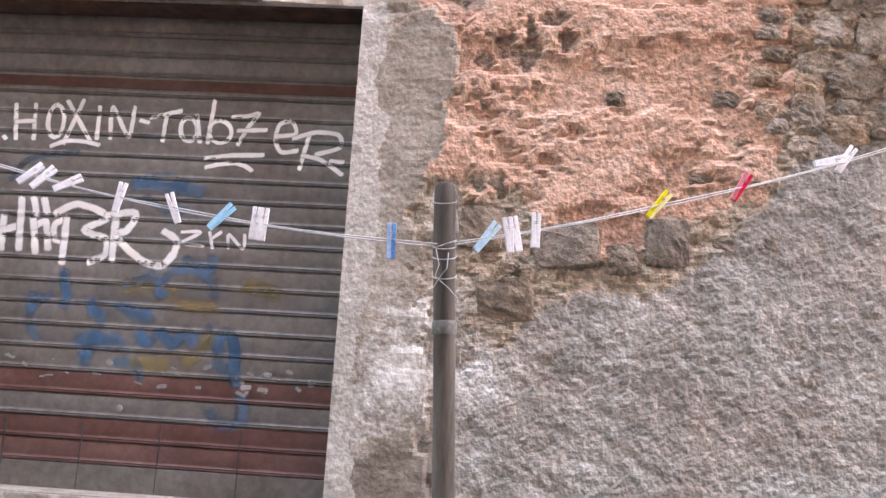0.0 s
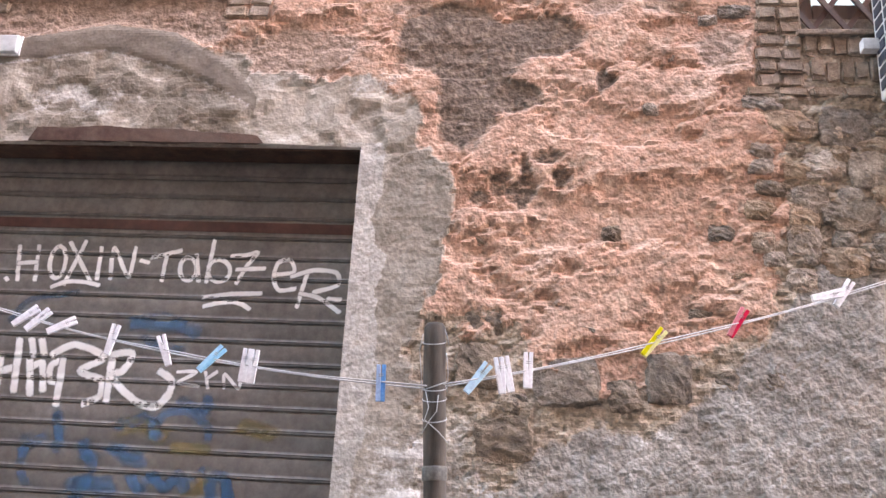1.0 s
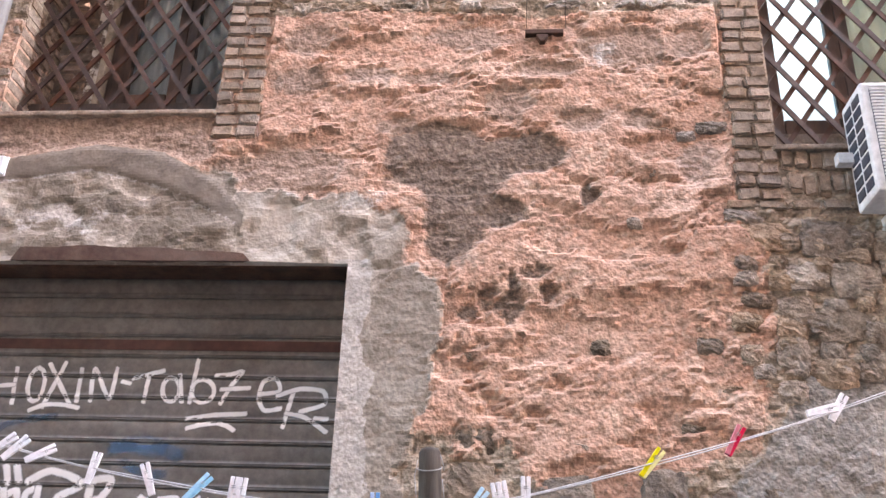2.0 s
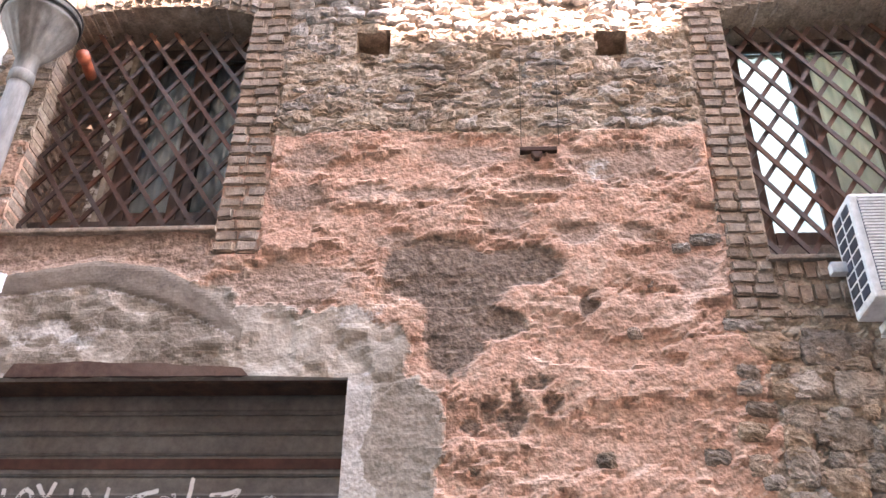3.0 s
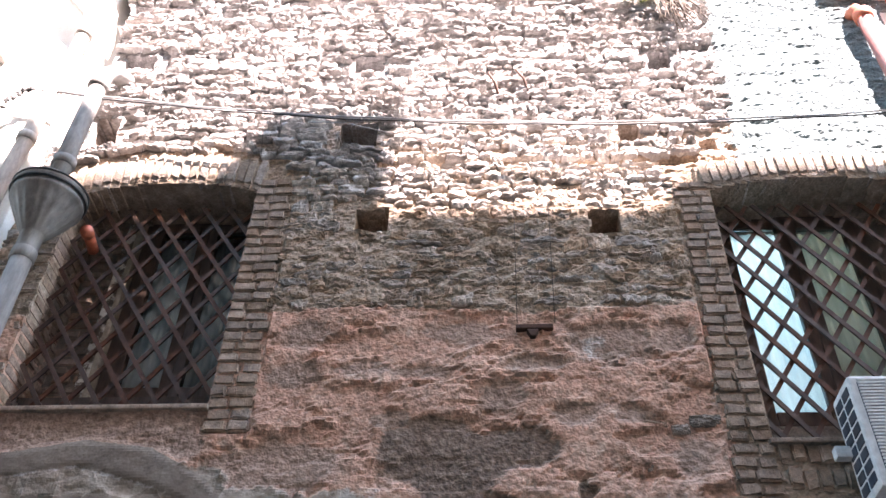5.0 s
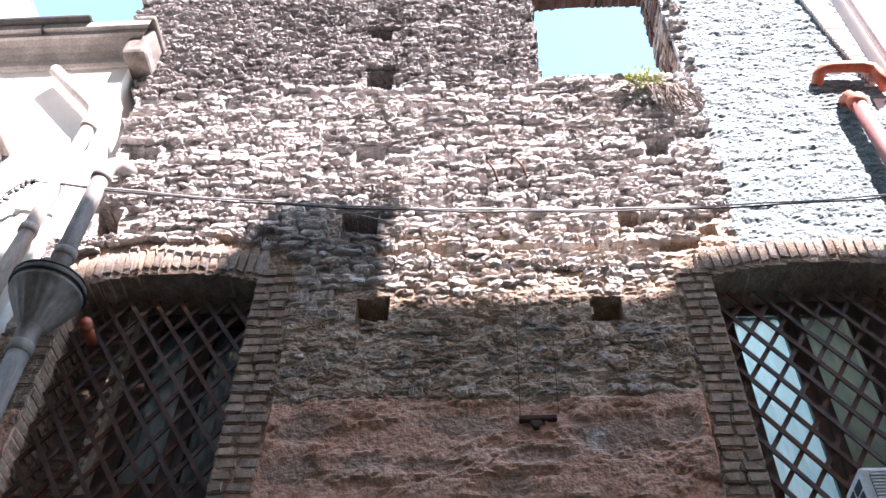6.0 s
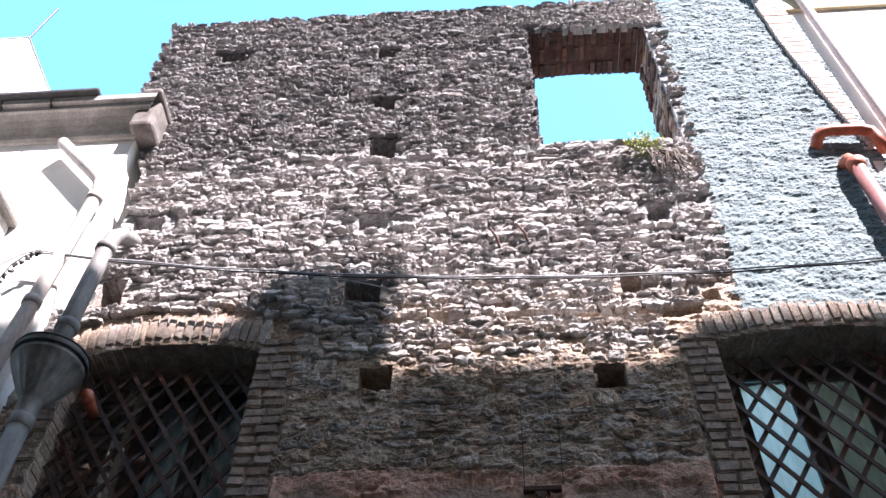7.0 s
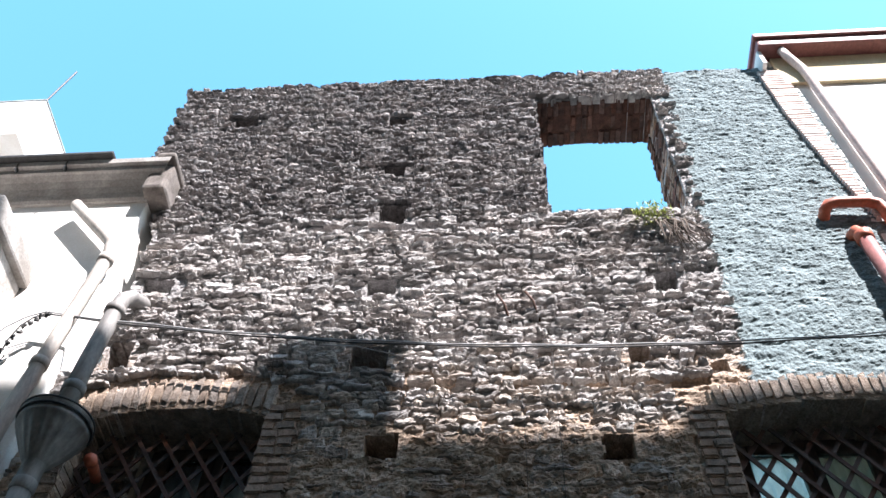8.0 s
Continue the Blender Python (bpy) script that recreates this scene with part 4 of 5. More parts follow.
# ---- sprayed graffiti on the shutter ----
def spray_material(name, c, strength):
    m, nt, b = nodes_of(name)
    v = world_coords(nt)
    a = nt.nodes.new("ShaderNodeAttribute")
    a.attribute_name = "across"
    n = noise_of(nt, v, 220, 3, 0.7)
    n2 = noise_of(nt, v, 18, 4, 0.6)
    f = math_node(nt, "ADD", a.outputs["Fac"], math_node(nt, "MULTIPLY", math_node(nt, "SUBTRACT", n, 0.5), 0.7))
    f = math_node(nt, "ADD", f, math_node(nt, "MULTIPLY", math_node(nt, "SUBTRACT", n2, 0.5), 0.9))
    f = math_node(nt, "MULTIPLY", math_node(nt, "MULTIPLY", f, 1.7, True), strength)
    nt.links.new(mix(nt, n2, tuple(x * 0.8 for x in c), c), b.inputs["Base Color"])
    b.inputs["Roughness"].default_value = 0.7
    nt.links.new(f, b.inputs["Alpha"])
    return m


M_SPRAY_WHITE = spray_material("white_spray", (0.8, 0.78, 0.76), 0.95)
M_SPRAY_BLUE = spray_material("blue_spray", (0.035, 0.15, 0.28), 0.42)
M_SPRAY_OCHRE = spray_material("ochre_spray", (0.3, 0.21, 0.07), 0.5)
M_SCUFF = spray_material("white_scuff", (0.5, 0.47, 0.45), 0.5)
graffiti = {}


def spray(material, half, pts):
    """One sprayed line of the given half width that lies on the slats' surface."""
    if material == M_SPRAY_BLUE:
        half *= 1.3
    p = [Vector((x, z)) for x, z in pts]
    fine = []
    for i in range(len(p) - 1):
        a, b, c, d = p[max(i - 1, 0)], p[i], p[i + 1], p[min(i + 2, len(p) - 1)]
        n = max(2, int((c - b).length / 0.007))
        for k in range(n):
            t = k / n
            curve = 0.5 * ((2 * b) + (c - a) * t + (2 * a - 5 * b + 4 * c - d) * t * t + (3 * b - a - 3 * c + d) * t ** 3)
            fine.append(b.lerp(c, t).lerp(curve, 0.75))
    fine.append(p[-1])
    first, last = (fine[0] - fine[1]).normalized() * half, (fine[-1] - fine[-2]).normalized() * half
    fine = [fine[0] + first] + fine + [fine[-1] + last]
    co, val, rows = [], [], []
    graffiti["n"] = graffiti.get("n", 0) + 1
    lift = 0.0012 + 0.00002 * graffiti["n"]
    base = len(co)
    for i, q in enumerate(fine):
        d = (fine[min(i + 1, len(fine) - 1)] - fine[max(i - 1, 0)]).normalized()
        s = Vector((-d.y, d.x))
        end = 0.0 if i in (0, len(fine) - 1) else 1.0
        for k in (-1, -0.5, 0, 0.5, 1):
            w = q + s * half * 1.25 * k
            co.append((w.x, slat_y(w.y) - lift, w.y))
            val.append((1 - abs(k) ** 1.5) * end)
    for i in range(len(fine) - 1):
        for k in range(4):
            a = base + i * 5 + k
            rows.append((a, a + 1, a + 6, a + 5))
    me = bpy.data.meshes.new("sprayed_line")
    me.from_pydata(co, [], rows)
    at = me.attributes.new("across", "FLOAT", "POINT")
    at.data.foreach_set("value", val)
    me.materials.append(material)
    smooth(me)
    new("sprayed_line", me).parent = shutter


spray(M_SPRAY_WHITE, 0.009, [(-1.929,2.516), (-1.921,2.507)])
spray(M_SPRAY_WHITE, 0.009, [(-1.899,2.646), (-1.881,2.509)])
spray(M_SPRAY_WHITE, 0.009, [(-1.821,2.649), (-1.812,2.512)])
spray(M_SPRAY_WHITE, 0.009, [(-1.889,2.576), (-1.816,2.583)])
spray(M_SPRAY_WHITE, 0.009, [(-1.736,2.65), (-1.717,2.638), (-1.704,2.606), (-1.703,2.566), (-1.713,2.533), (-1.731,2.52), (-1.749,2.531), (-1.762,2.563), (-1.764,2.603), (-1.754,2.637), (-1.736,2.65)])
spray(M_SPRAY_WHITE, 0.009, [(-1.695,2.665), (-1.642,2.588), (-1.59,2.512)])
spray(M_SPRAY_WHITE, 0.009, [(-1.634,2.672), (-1.662,2.588), (-1.692,2.499)])
spray(M_SPRAY_WHITE, 0.009, [(-1.741,2.484), (-1.683,2.508), (-1.612,2.509), (-1.553,2.498)])
spray(M_SPRAY_WHITE, 0.009, [(-1.568,2.648), (-1.565,2.522)])
spray(M_SPRAY_WHITE, 0.009, [(-1.514,2.525), (-1.517,2.65), (-1.443,2.534), (-1.431,2.653)])
spray(M_SPRAY_WHITE, 0.009, [(-1.403,2.601), (-1.371,2.593)])
spray(M_SPRAY_WHITE, 0.009, [(-1.365,2.613), (-1.25,2.645)])
spray(M_SPRAY_WHITE, 0.009, [(-1.304,2.625), (-1.31,2.524)])
spray(M_SPRAY_WHITE, 0.009, [(-1.201,2.614), (-1.183,2.586), (-1.182,2.551), (-1.2,2.529), (-1.225,2.532), (-1.243,2.56), (-1.244,2.595), (-1.227,2.617), (-1.201,2.614)])
spray(M_SPRAY_WHITE, 0.009, [(-1.187,2.63), (-1.166,2.526)])
spray(M_SPRAY_WHITE, 0.009, [(-1.125,2.69), (-1.136,2.523)])
spray(M_SPRAY_WHITE, 0.009, [(-1.135,2.582), (-1.121,2.605), (-1.095,2.613), (-1.069,2.604), (-1.052,2.581), (-1.051,2.553), (-1.067,2.532), (-1.093,2.525), (-1.119,2.536), (-1.135,2.56)])
spray(M_SPRAY_WHITE, 0.009, [(-1.05,2.628), (-0.995,2.634), (-0.95,2.646), (-0.985,2.595), (-1.02,2.522)])
spray(M_SPRAY_WHITE, 0.009, [(-1.024,2.576), (-0.917,2.583)])
spray(M_SPRAY_WHITE, 0.009, [(-0.88,2.561), (-0.804,2.573), (-0.823,2.62), (-0.869,2.605), (-0.878,2.543), (-0.853,2.5), (-0.794,2.507)])
spray(M_SPRAY_WHITE, 0.009, [(-0.752,2.57), (-0.779,2.438)])
spray(M_SPRAY_WHITE, 0.009, [(-0.811,2.555), (-0.728,2.582), (-0.642,2.575), (-0.633,2.527), (-0.72,2.497)])
spray(M_SPRAY_WHITE, 0.009, [(-0.773,2.491), (-0.697,2.475), (-0.619,2.424)])
spray(M_SPRAY_WHITE, 0.009, [(-0.618,2.472), (-0.665,2.474)])
spray(M_SPRAY_WHITE, 0.009, [(-1.142,2.464), (-1.04,2.479), (-0.92,2.486)])
spray(M_SPRAY_WHITE, 0.009, [(-1.132,2.429), (-1.08,2.444), (-1.026,2.449), (-0.985,2.441), (-0.957,2.424)])
spray(M_SPRAY_WHITE, 0.0145, [(-1.883,2.213), (-1.875,2.084)])
spray(M_SPRAY_WHITE, 0.0145, [(-1.887,2.152), (-1.815,2.173)])
spray(M_SPRAY_WHITE, 0.0145, [(-1.822,2.277), (-1.807,2.087)])
spray(M_SPRAY_WHITE, 0.0145, [(-1.767,2.201), (-1.742,2.076)])
spray(M_SPRAY_WHITE, 0.0145, [(-1.763,2.171), (-1.717,2.191), (-1.695,2.093)])
spray(M_SPRAY_WHITE, 0.0145, [(-1.641,2.208), (-1.681,2.184), (-1.678,2.132), (-1.633,2.122)])
spray(M_SPRAY_WHITE, 0.0145, [(-1.639,2.212), (-1.635,2.043)])
spray(M_SPRAY_WHITE, 0.0145, [(-1.683,2.227), (-1.601,2.266), (-1.482,2.224), (-1.566,2.168), (-1.479,2.138), (-1.476,2.079), (-1.533,2.05)])
spray(M_SPRAY_WHITE, 0.0145, [(-1.451,2.217), (-1.448,2.063)])
spray(M_SPRAY_WHITE, 0.0145, [(-1.487,2.228), (-1.38,2.242), (-1.402,2.176), (-1.442,2.153), (-1.342,2.069), (-1.26,2.05), (-1.217,2.096), (-1.214,2.149), (-1.261,2.179)])
spray(M_SPRAY_WHITE, 0.0145, [(-1.774,2.279), (-1.756,2.219)])
spray(M_SPRAY_WHITE, 0.0145, [(-1.735,2.281), (-1.718,2.225)])
spray(M_SPRAY_WHITE, 0.007, [(-1.196,2.18), (-1.124,2.182), (-1.188,2.14), (-1.11,2.131)])
spray(M_SPRAY_WHITE, 0.007, [(-1.09,2.183), (-1.075,2.125)])
spray(M_SPRAY_WHITE, 0.007, [(-1.085,2.158), (-1.048,2.185)])
spray(M_SPRAY_WHITE, 0.007, [(-1.016,2.128), (-1.017,2.178), (-0.961,2.128), (-0.958,2.181)])
spray(M_SPRAY_BLUE, 0.02, [(-1.394,2.354), (-1.267,2.377), (-1.149,2.33)])
spray(M_SPRAY_BLUE, 0.012, [(-1.658,1.926), (-1.723,1.87), (-1.727,1.807), (-1.69,1.757)])
spray(M_SPRAY_BLUE, 0.012, [(-1.625,2.001), (-1.602,1.924)])
spray(M_SPRAY_BLUE, 0.016, [(-1.5,1.676), (-1.468,1.791), (-1.456,1.864)])
spray(M_SPRAY_BLUE, 0.02, [(-1.533,1.766), (-1.458,1.764), (-1.378,1.751)])
spray(M_SPRAY_BLUE, 0.016, [(-1.397,1.898), (-1.333,1.86), (-1.272,1.851)])
spray(M_SPRAY_BLUE, 0.014, [(-1.313,1.799), (-1.274,1.757), (-1.232,1.814), (-1.184,1.762), (-1.138,1.82), (-1.103,1.781), (-1.052,1.835)])
spray(M_SPRAY_BLUE, 0.016, [(-0.95,1.755), (-0.954,1.711), (-0.972,1.686), (-0.996,1.693), (-1.015,1.728), (-1.02,1.775), (-1.009,1.811), (-0.986,1.821), (-0.963,1.799), (-0.95,1.755)])
spray(M_SPRAY_BLUE, 0.016, [(-1.019,1.534), (-0.973,1.488), (-0.898,1.512), (-0.91,1.591)])
spray(M_SPRAY_BLUE, 0.012, [(-1.254,1.947), (-1.225,2.022), (-1.142,2.041), (-1.056,1.989), (-1.048,1.948)])
spray(M_SPRAY_BLUE, 0.009, [(-1.877,2.349), (-1.812,2.432), (-1.632,2.466)])
spray(M_SPRAY_BLUE, 0.016, [(-1.348,1.984), (-1.292,2.017)])
spray(M_SPRAY_BLUE, 0.014, [(-1.168,2.078), (-1.079,2.04)])
spray(M_SPRAY_BLUE, 0.014, [(-1.386,1.693), (-1.311,1.687), (-1.285,1.642)])
spray(M_SPRAY_BLUE, 0.012, [(-1.345,2.304), (-1.275,2.264), (-1.189,2.264)])
spray(M_SPRAY_BLUE, 0.013, [(-0.959,1.799), (-0.938,1.639)])
spray(M_SPRAY_OCHRE, 0.03, [(-1.379,1.972), (-1.302,1.987), (-1.217,1.949)])
spray(M_SPRAY_OCHRE, 0.03, [(-1.313,1.697), (-1.207,1.687)])
spray(M_SPRAY_OCHRE, 0.03, [(-1.126,1.708), (-1.052,1.794)])
spray(M_SPRAY_OCHRE, 0.028, [(-0.927,1.996), (-0.82,1.971)])
spray(M_SPRAY_OCHRE, 0.02, [(-1.17,1.911), (-1.043,1.907)])
spray(M_SPRAY_BLUE, 0.016, [(-1.492, 1.912), (-1.484, 1.865)])
spray(M_SPRAY_BLUE, 0.016, [(-1.370, 1.898), (-1.330, 1.879), (-1.292, 1.873)])
spray(M_SPRAY_BLUE, 0.016, [(-1.262, 1.989), (-1.234, 1.948)])
spray(M_SPRAY_BLUE, 0.016, [(-1.591, 1.918), (-1.607, 1.890)])
spray(M_SPRAY_BLUE, 0.016, [(-1.502, 1.780), (-1.447, 1.775), (-1.388, 1.783)])
spray(M_SPRAY_BLUE, 0.016, [(-1.513, 1.742), (-1.506, 1.709)])
spray(M_SPRAY_BLUE, 0.016, [(-1.310, 1.804), (-1.284, 1.764)])
spray(M_SPRAY_BLUE, 0.016, [(-1.230, 1.809), (-1.193, 1.771), (-1.159, 1.794), (-1.128, 1.806), (-1.110, 1.766)])
spray(M_SPRAY_BLUE, 0.016, [(-1.021, 1.802), (-1.011, 1.759)])
spray(M_SPRAY_BLUE, 0.016, [(-0.962, 1.800), (-0.950, 1.733), (-0.942, 1.657)])
spray(M_SPRAY_BLUE, 0.016, [(-1.381, 2.359), (-1.304, 2.351), (-1.209, 2.345)])
spray(M_SPRAY_BLUE, 0.016, [(-1.615, 2.011), (-1.606, 1.949)])
spray(M_SPRAY_BLUE, 0.016, [(-1.067, 2.088), (-1.070, 2.045)])
spray(M_SPRAY_BLUE, 0.016, [(-1.268, 2.001), (-1.244, 1.942)])
spray(M_SPRAY_BLUE, 0.016, [(-1.380, 1.980), (-1.307, 1.998)])
spray(M_SPRAY_BLUE, 0.016, [(-1.726, 1.918), (-1.731, 1.869)])
spray(M_SPRAY_BLUE, 0.016, [(-1.507, 1.911), (-1.489, 1.862)])
# white scuffs along the upper edge of the red slat
rw = random.Random(21)
for k in range(34):
    x, z = rw.uniform(-1.95, -0.62), SLAT_Z0 + rw.uniform(20.5, 21.6) * PITCH
    spray(M_SCUFF, rw.uniform(0.003, 0.011), [(x, z), (x + rw.uniform(0.008, 0.03), z + rw.uniform(-0.012, 0.008))])

# ---- clothesline pole and line ----
POLE = Vector((-0.165, 2.30))
pole = thing("clothesline_pole", "dark weathered wooden pole bound with string", "pole", (POLE.x + 0.125, POLE.y, 0))
pole.rotation_euler = (0, radians(-3.3), 0)
prof = [(0.0, 0.0), (0.027, 0.0), (0.0275, 0.6), (0.0285, 1.2), (0.0275, 1.7), (0.029, 2.0), (0.0285, 2.13), (0.0275, 2.168), (0.022, 2.178), (0.0, 2.182)]
bm = lathe(bmesh.new(), prof, seg=20)
for v in bm.verts:
    k = 1 + 0.05 * math.sin(v.co.z * 9 + 3 * math.atan2(v.co.y, v.co.x))
    v.co.x *= k
    v.co.y *= k
part("shaft", bm, M_POLE, pole, "", True)
for zc, n in ((2.13, 1), (2.012, 2), (1.985, 1), (1.935, 1)):
    for j in range(n):
        zz = zc + j * 0.006
        bm = tube(bmesh.new(), [(0.0305 * math.cos(a), 0.0305 * math.sin(a), zz + 0.012 * math.sin(a + j)) for a in [2 * math.pi * k / 18 for k in range(19)]], 0.0013, 6)
        part("string", bm, M_GREYWIRE, pole, "", True)
bm = lathe(bmesh.new(), [(0.0295, 1.785), (0.0315, 1.79), (0.0315, 1.815), (0.0295, 1.82)], seg=20)
part("tape", bm, M_CORD, pole, "greyish tape band", True)
for pts in (((-0.02, -0.025, 2.0), (-0.012, -0.034, 1.96), (-0.022, -0.033, 1.93), (0.012, -0.034, 1.9), (0.034, -0.02, 1.875)),
            ((0.012, -0.03, 1.99), (0.008, -0.034, 1.95), (-0.012, -0.034, 1.925), (-0.03, -0.012, 1.90)),
            ((0.028, -0.01, 2.16), (0.034, -0.014, 2.14), (0.037, -0.014, 2.12)), ((-0.028, -0.012, 2.15), (-0.037, -0.012, 2.11), (-0.033, -0.012, 2.05), (-0.032, -0.014, 2.0)),
            ((0.031, -0.008, 2.1), (0.035, -0.012, 2.05), (0.032, -0.014, 2.0))):
    part("loose_string", tube(bmesh.new(), pts, 0.0012, 6), M_GREYWIRE, pole, "", True)


def line_point(x):
    """The clothesline at x: it runs from the pole out to hooks on the fronts."""
    if x < POLE.x:
        u = (POLE.x - x) / 2.3
        return Vector((x, 2.28 + 0.77 * u, 2.008 + 0.222 * u + 0.33 * u * u))
    u = (x - POLE.x) / 2.3
    return Vector((x, 2.28 + 0.77 * u, 2.008 + 0.62 * u + 0.29 * u * u))


line = thing("clothesline", "double white clothesline tied round the pole", "clothesline")
for off in (0.0, 0.0042):
    pts = [line_point(POLE.x - 2.3 + 4.6 * k / 60) + Vector((0, -0.003 if off else 0.003, off * (1 + 0.5 * math.sin(k * 0.7)) - 0.004)) for k in range(61)]
    part("cord", tube(bmesh.new(), pts, 0.0019, 6), M_STRING, line, "", True)
for s in (-1, 1):
    e = line_point(POLE.x + s * 2.3)
    bm = tube(bmesh.new(), [(e.x, e.y, e.z), (e.x, 3.12, e.z)], 0.005, 8)
    part("hook", bm, M_RUST, line, "small iron hook", True)


def clothes_pin(material, at, lean, label, open_by=5.0):
    t = thing("clothes_pin", label, "clothes pin", group="pins on the line")
    L = 0.094
    for s in (-1, 1):
        bm = bmesh.new()
        box(bm, -0.0068, 0.0068, -0.0055, 0.0055, -L * 0.62, L * 0.38, 0.0015)
        for v in bm.verts:
            k = (v.co.z + L * 0.62) / L
            v.co.x *= 1.0 - 0.25 * k
            v.co.y += 0.002 * math.sin(k * 3.1) * s
        leg = part("leg", bm, material, t)
        leg.matrix_local = pose(s * 0.0062, 0, 0, 0, s * open_by, 0)
    bm = tube(bmesh.new(), [(0.009 * math.cos(a), 0.007 * math.sin(a), 0.002 + 0.0008 * a) for a in [0.7 * k for k in range(20)]], 0.001, 5)
    part("spring", bm, M_GREYWIRE, t, "", True)
    t.matrix_basis = Matrix.Scale(UNIT, 4) @ pose(at.x, at.y, at.z, 0, lean, 6)
    return t


PINS = [(-1.515, 50, "w"), (-1.463, 45, "w"), (-1.36, 62, "w"), (-1.169, 10, "w"), (-0.98, -22, "w"), (-0.804, 42, "c"), (-0.701, 4, "w"), (-0.676, 3, "w"),
        (-0.298, -2, "b"), (-0.044, 36, "c"), (0.006, -8, "w"), (0.022, -14, "w"), (0.077, 0, "w"), (0.42, 38, "y"), (0.661, 30, "r"), (0.945, 76, "w"), (0.992, 33, "w")]
kinds = {"w": (M_PINWHITE, "white plastic clothes pin clipped on the line"), "c": (M_PINCYAN, "light blue clothes pin clipped on the line"),
         "b": (M_PINBLUE, "blue plastic clothes pin hanging on the line"), "y": (M_PINYELLOW, "yellow clothes pin clipped on the line"),
         "r": (M_PINRED, "red clothes pin clipped on the line")}
for x, lean, key in PINS:
    p = line_point(x)
    clothes_pin(kinds[key][0], p + Vector((0, 0, 0.01)), lean, kinds[key][1], 1.5 if abs(lean) < 5 else 3.5)

# ---- air conditioner ----
ac = thing("air_conditioner", "white outdoor air conditioner on a wall bracket", "air conditioner", (1.305, 2.86, 3.215))
w, d, h = 0.74, 0.195, 0.445
bm = bmesh.new()
box(bm, 0, w, 0, d, 0, h, 0.012)
part("casing", bm, M_WHITEPLASTIC, ac)
cell_w, cell_h = 0.064, 0.036
for i in range(2):
    for j in range(8):
        y0, z0 = 0.024 + i * (cell_w + 0.017), 0.032 + j * (cell_h + 0.013)
        bm = bmesh.new()
        box(bm, -0.004, 0.001, y0, y0 + cell_w, z0, z0 + cell_h, 0.001)
        vent = part("side_vent", bm, M_DARKGRILLE, ac, "dark vent slot")
bm = box(bmesh.new(), 0.028, w - 0.19, -0.0006, 0.004, 0.028, h - 0.03)
grille = part("grille", bm, M_DARKGRILLE, ac, "dark fan grille behind white bars")
for j in range(30):
    bm = box(bmesh.new(), 0.03, w - 0.2, -0.008, -0.001, 0.03 + j * 0.0135, 0.037 + j * 0.0135)
    part("grille_bar", bm, M_WHITEPLASTIC, grille)
for x in (0.09, w - 0.12):
    bm = bmesh.new()
    box(bm, x, x + 0.035, -0.02, d + 0.06, -0.032, -0.001, 0.004)
    box(bm, x, x + 0.035, d + 0.03, d + 0.06, -0.22, -0.033, 0.004)
    part("bracket", bm, M_WHITEPLASTIC, ac)
bm = box(bmesh.new(), -0.06, -0.001, d - 0.05, d - 0.01, 0.19, 0.235, 0.004)
part("pipe_cover", bm, M_WHITEPLASTIC, ac, "small white pipe cover")

# ---- rain pipes at the ruin's edge ----
rain = thing("rain_pipe", "grey zinc rain pipe with a round hopper", "rain pipe", (-2.06, 2.87, -0.07))
bm = lathe(bmesh.new(), [(0.05, 4.44), (0.05, 4.53), (0.056, 4.535), (0.085, 4.585), (0.115, 4.64), (0.142, 4.69), (0.157, 4.725), (0.165, 4.73), (0.165, 4.75), (0.156, 4.752), (0.156, 4.768), (0.17, 4.772), (0.17, 4.8),
                         (0.16, 4.802), (0.1, 4.83), (0.05, 4.84)], seg=72)
for v in bm.verts:
    if 4.56 < v.co.z < 4.7:
        k = 1 + 0.03 * math.cos(18 * math.atan2(v.co.y, v.co.x))
        v.co.x *= k
        v.co.y *= k
hopper = part("hopper", bm, M_ZINC, rain, "dented zinc hopper", True)
for zz in (4.765, 4.80):
    bm = tube(bmesh.new(), [(0.171 * math.cos(a), 0.171 * math.sin(a), zz) for a in [2 * math.pi * k / 40 for k in range(41)]], 0.006, 6)
    part("rim", bm, M_WIRE, hopper, "dark rim", True)
down_tube = part("down_tube", tube(bmesh.new(), [(0, 0, 0.07), (0, 0, 1.5), (0, 0, 3.0), (0, 0, 4.46)], 0.047, 18), M_ZINC, rain, "", True)
for zz in (4.38, 3.2, 1.8):
    part("sleeve", lathe(bmesh.new(), [(0.047, zz), (0.054, zz + 0.005), (0.054, zz + 0.06), (0.047, zz + 0.065)], seg=20), M_ZINC, down_tube, "", True)
inlet = part("inlet_tube", tube(bmesh.new(), [(0.0, 0.0, 4.8), (-0.02, 0.02, 5.2), (-0.05, 0.07, 5.72), (-0.05, 0.09, 5.84), (-0.035, 0.13, 5.91), (0.0, 0.22, 5.95), (0.01, 0.4, 5.97)], 0.046, 16), M_ZINC, rain, "", True)
for zz, yy, xx in ((5.68, 0.066, -0.048), (5.0, 0.01, -0.01)):
    part("collar", lathe(bmesh.new(), [(0.046, zz), (0.056, zz + 0.004), (0.056, zz + 0.05), (0.046, zz + 0.054)], (xx, yy, 0), 20), M_ZINC, inlet, "", True)
stub = thing("drain_stub", "short orange plastic drain stub in the wall", "drain pipe")
part("tube", tube(bmesh.new(), [(-1.95, 3.2, 4.67), (-1.92, 3.05, 4.65)], 0.026, 14), M_REDPIPE, stub, "", True)
part("socket", tube(bmesh.new(), [(-1.928, 3.07, 4.653), (-1.919, 3.03, 4.647)], 0.031, 14), M_REDPIPE, stub, "", True)

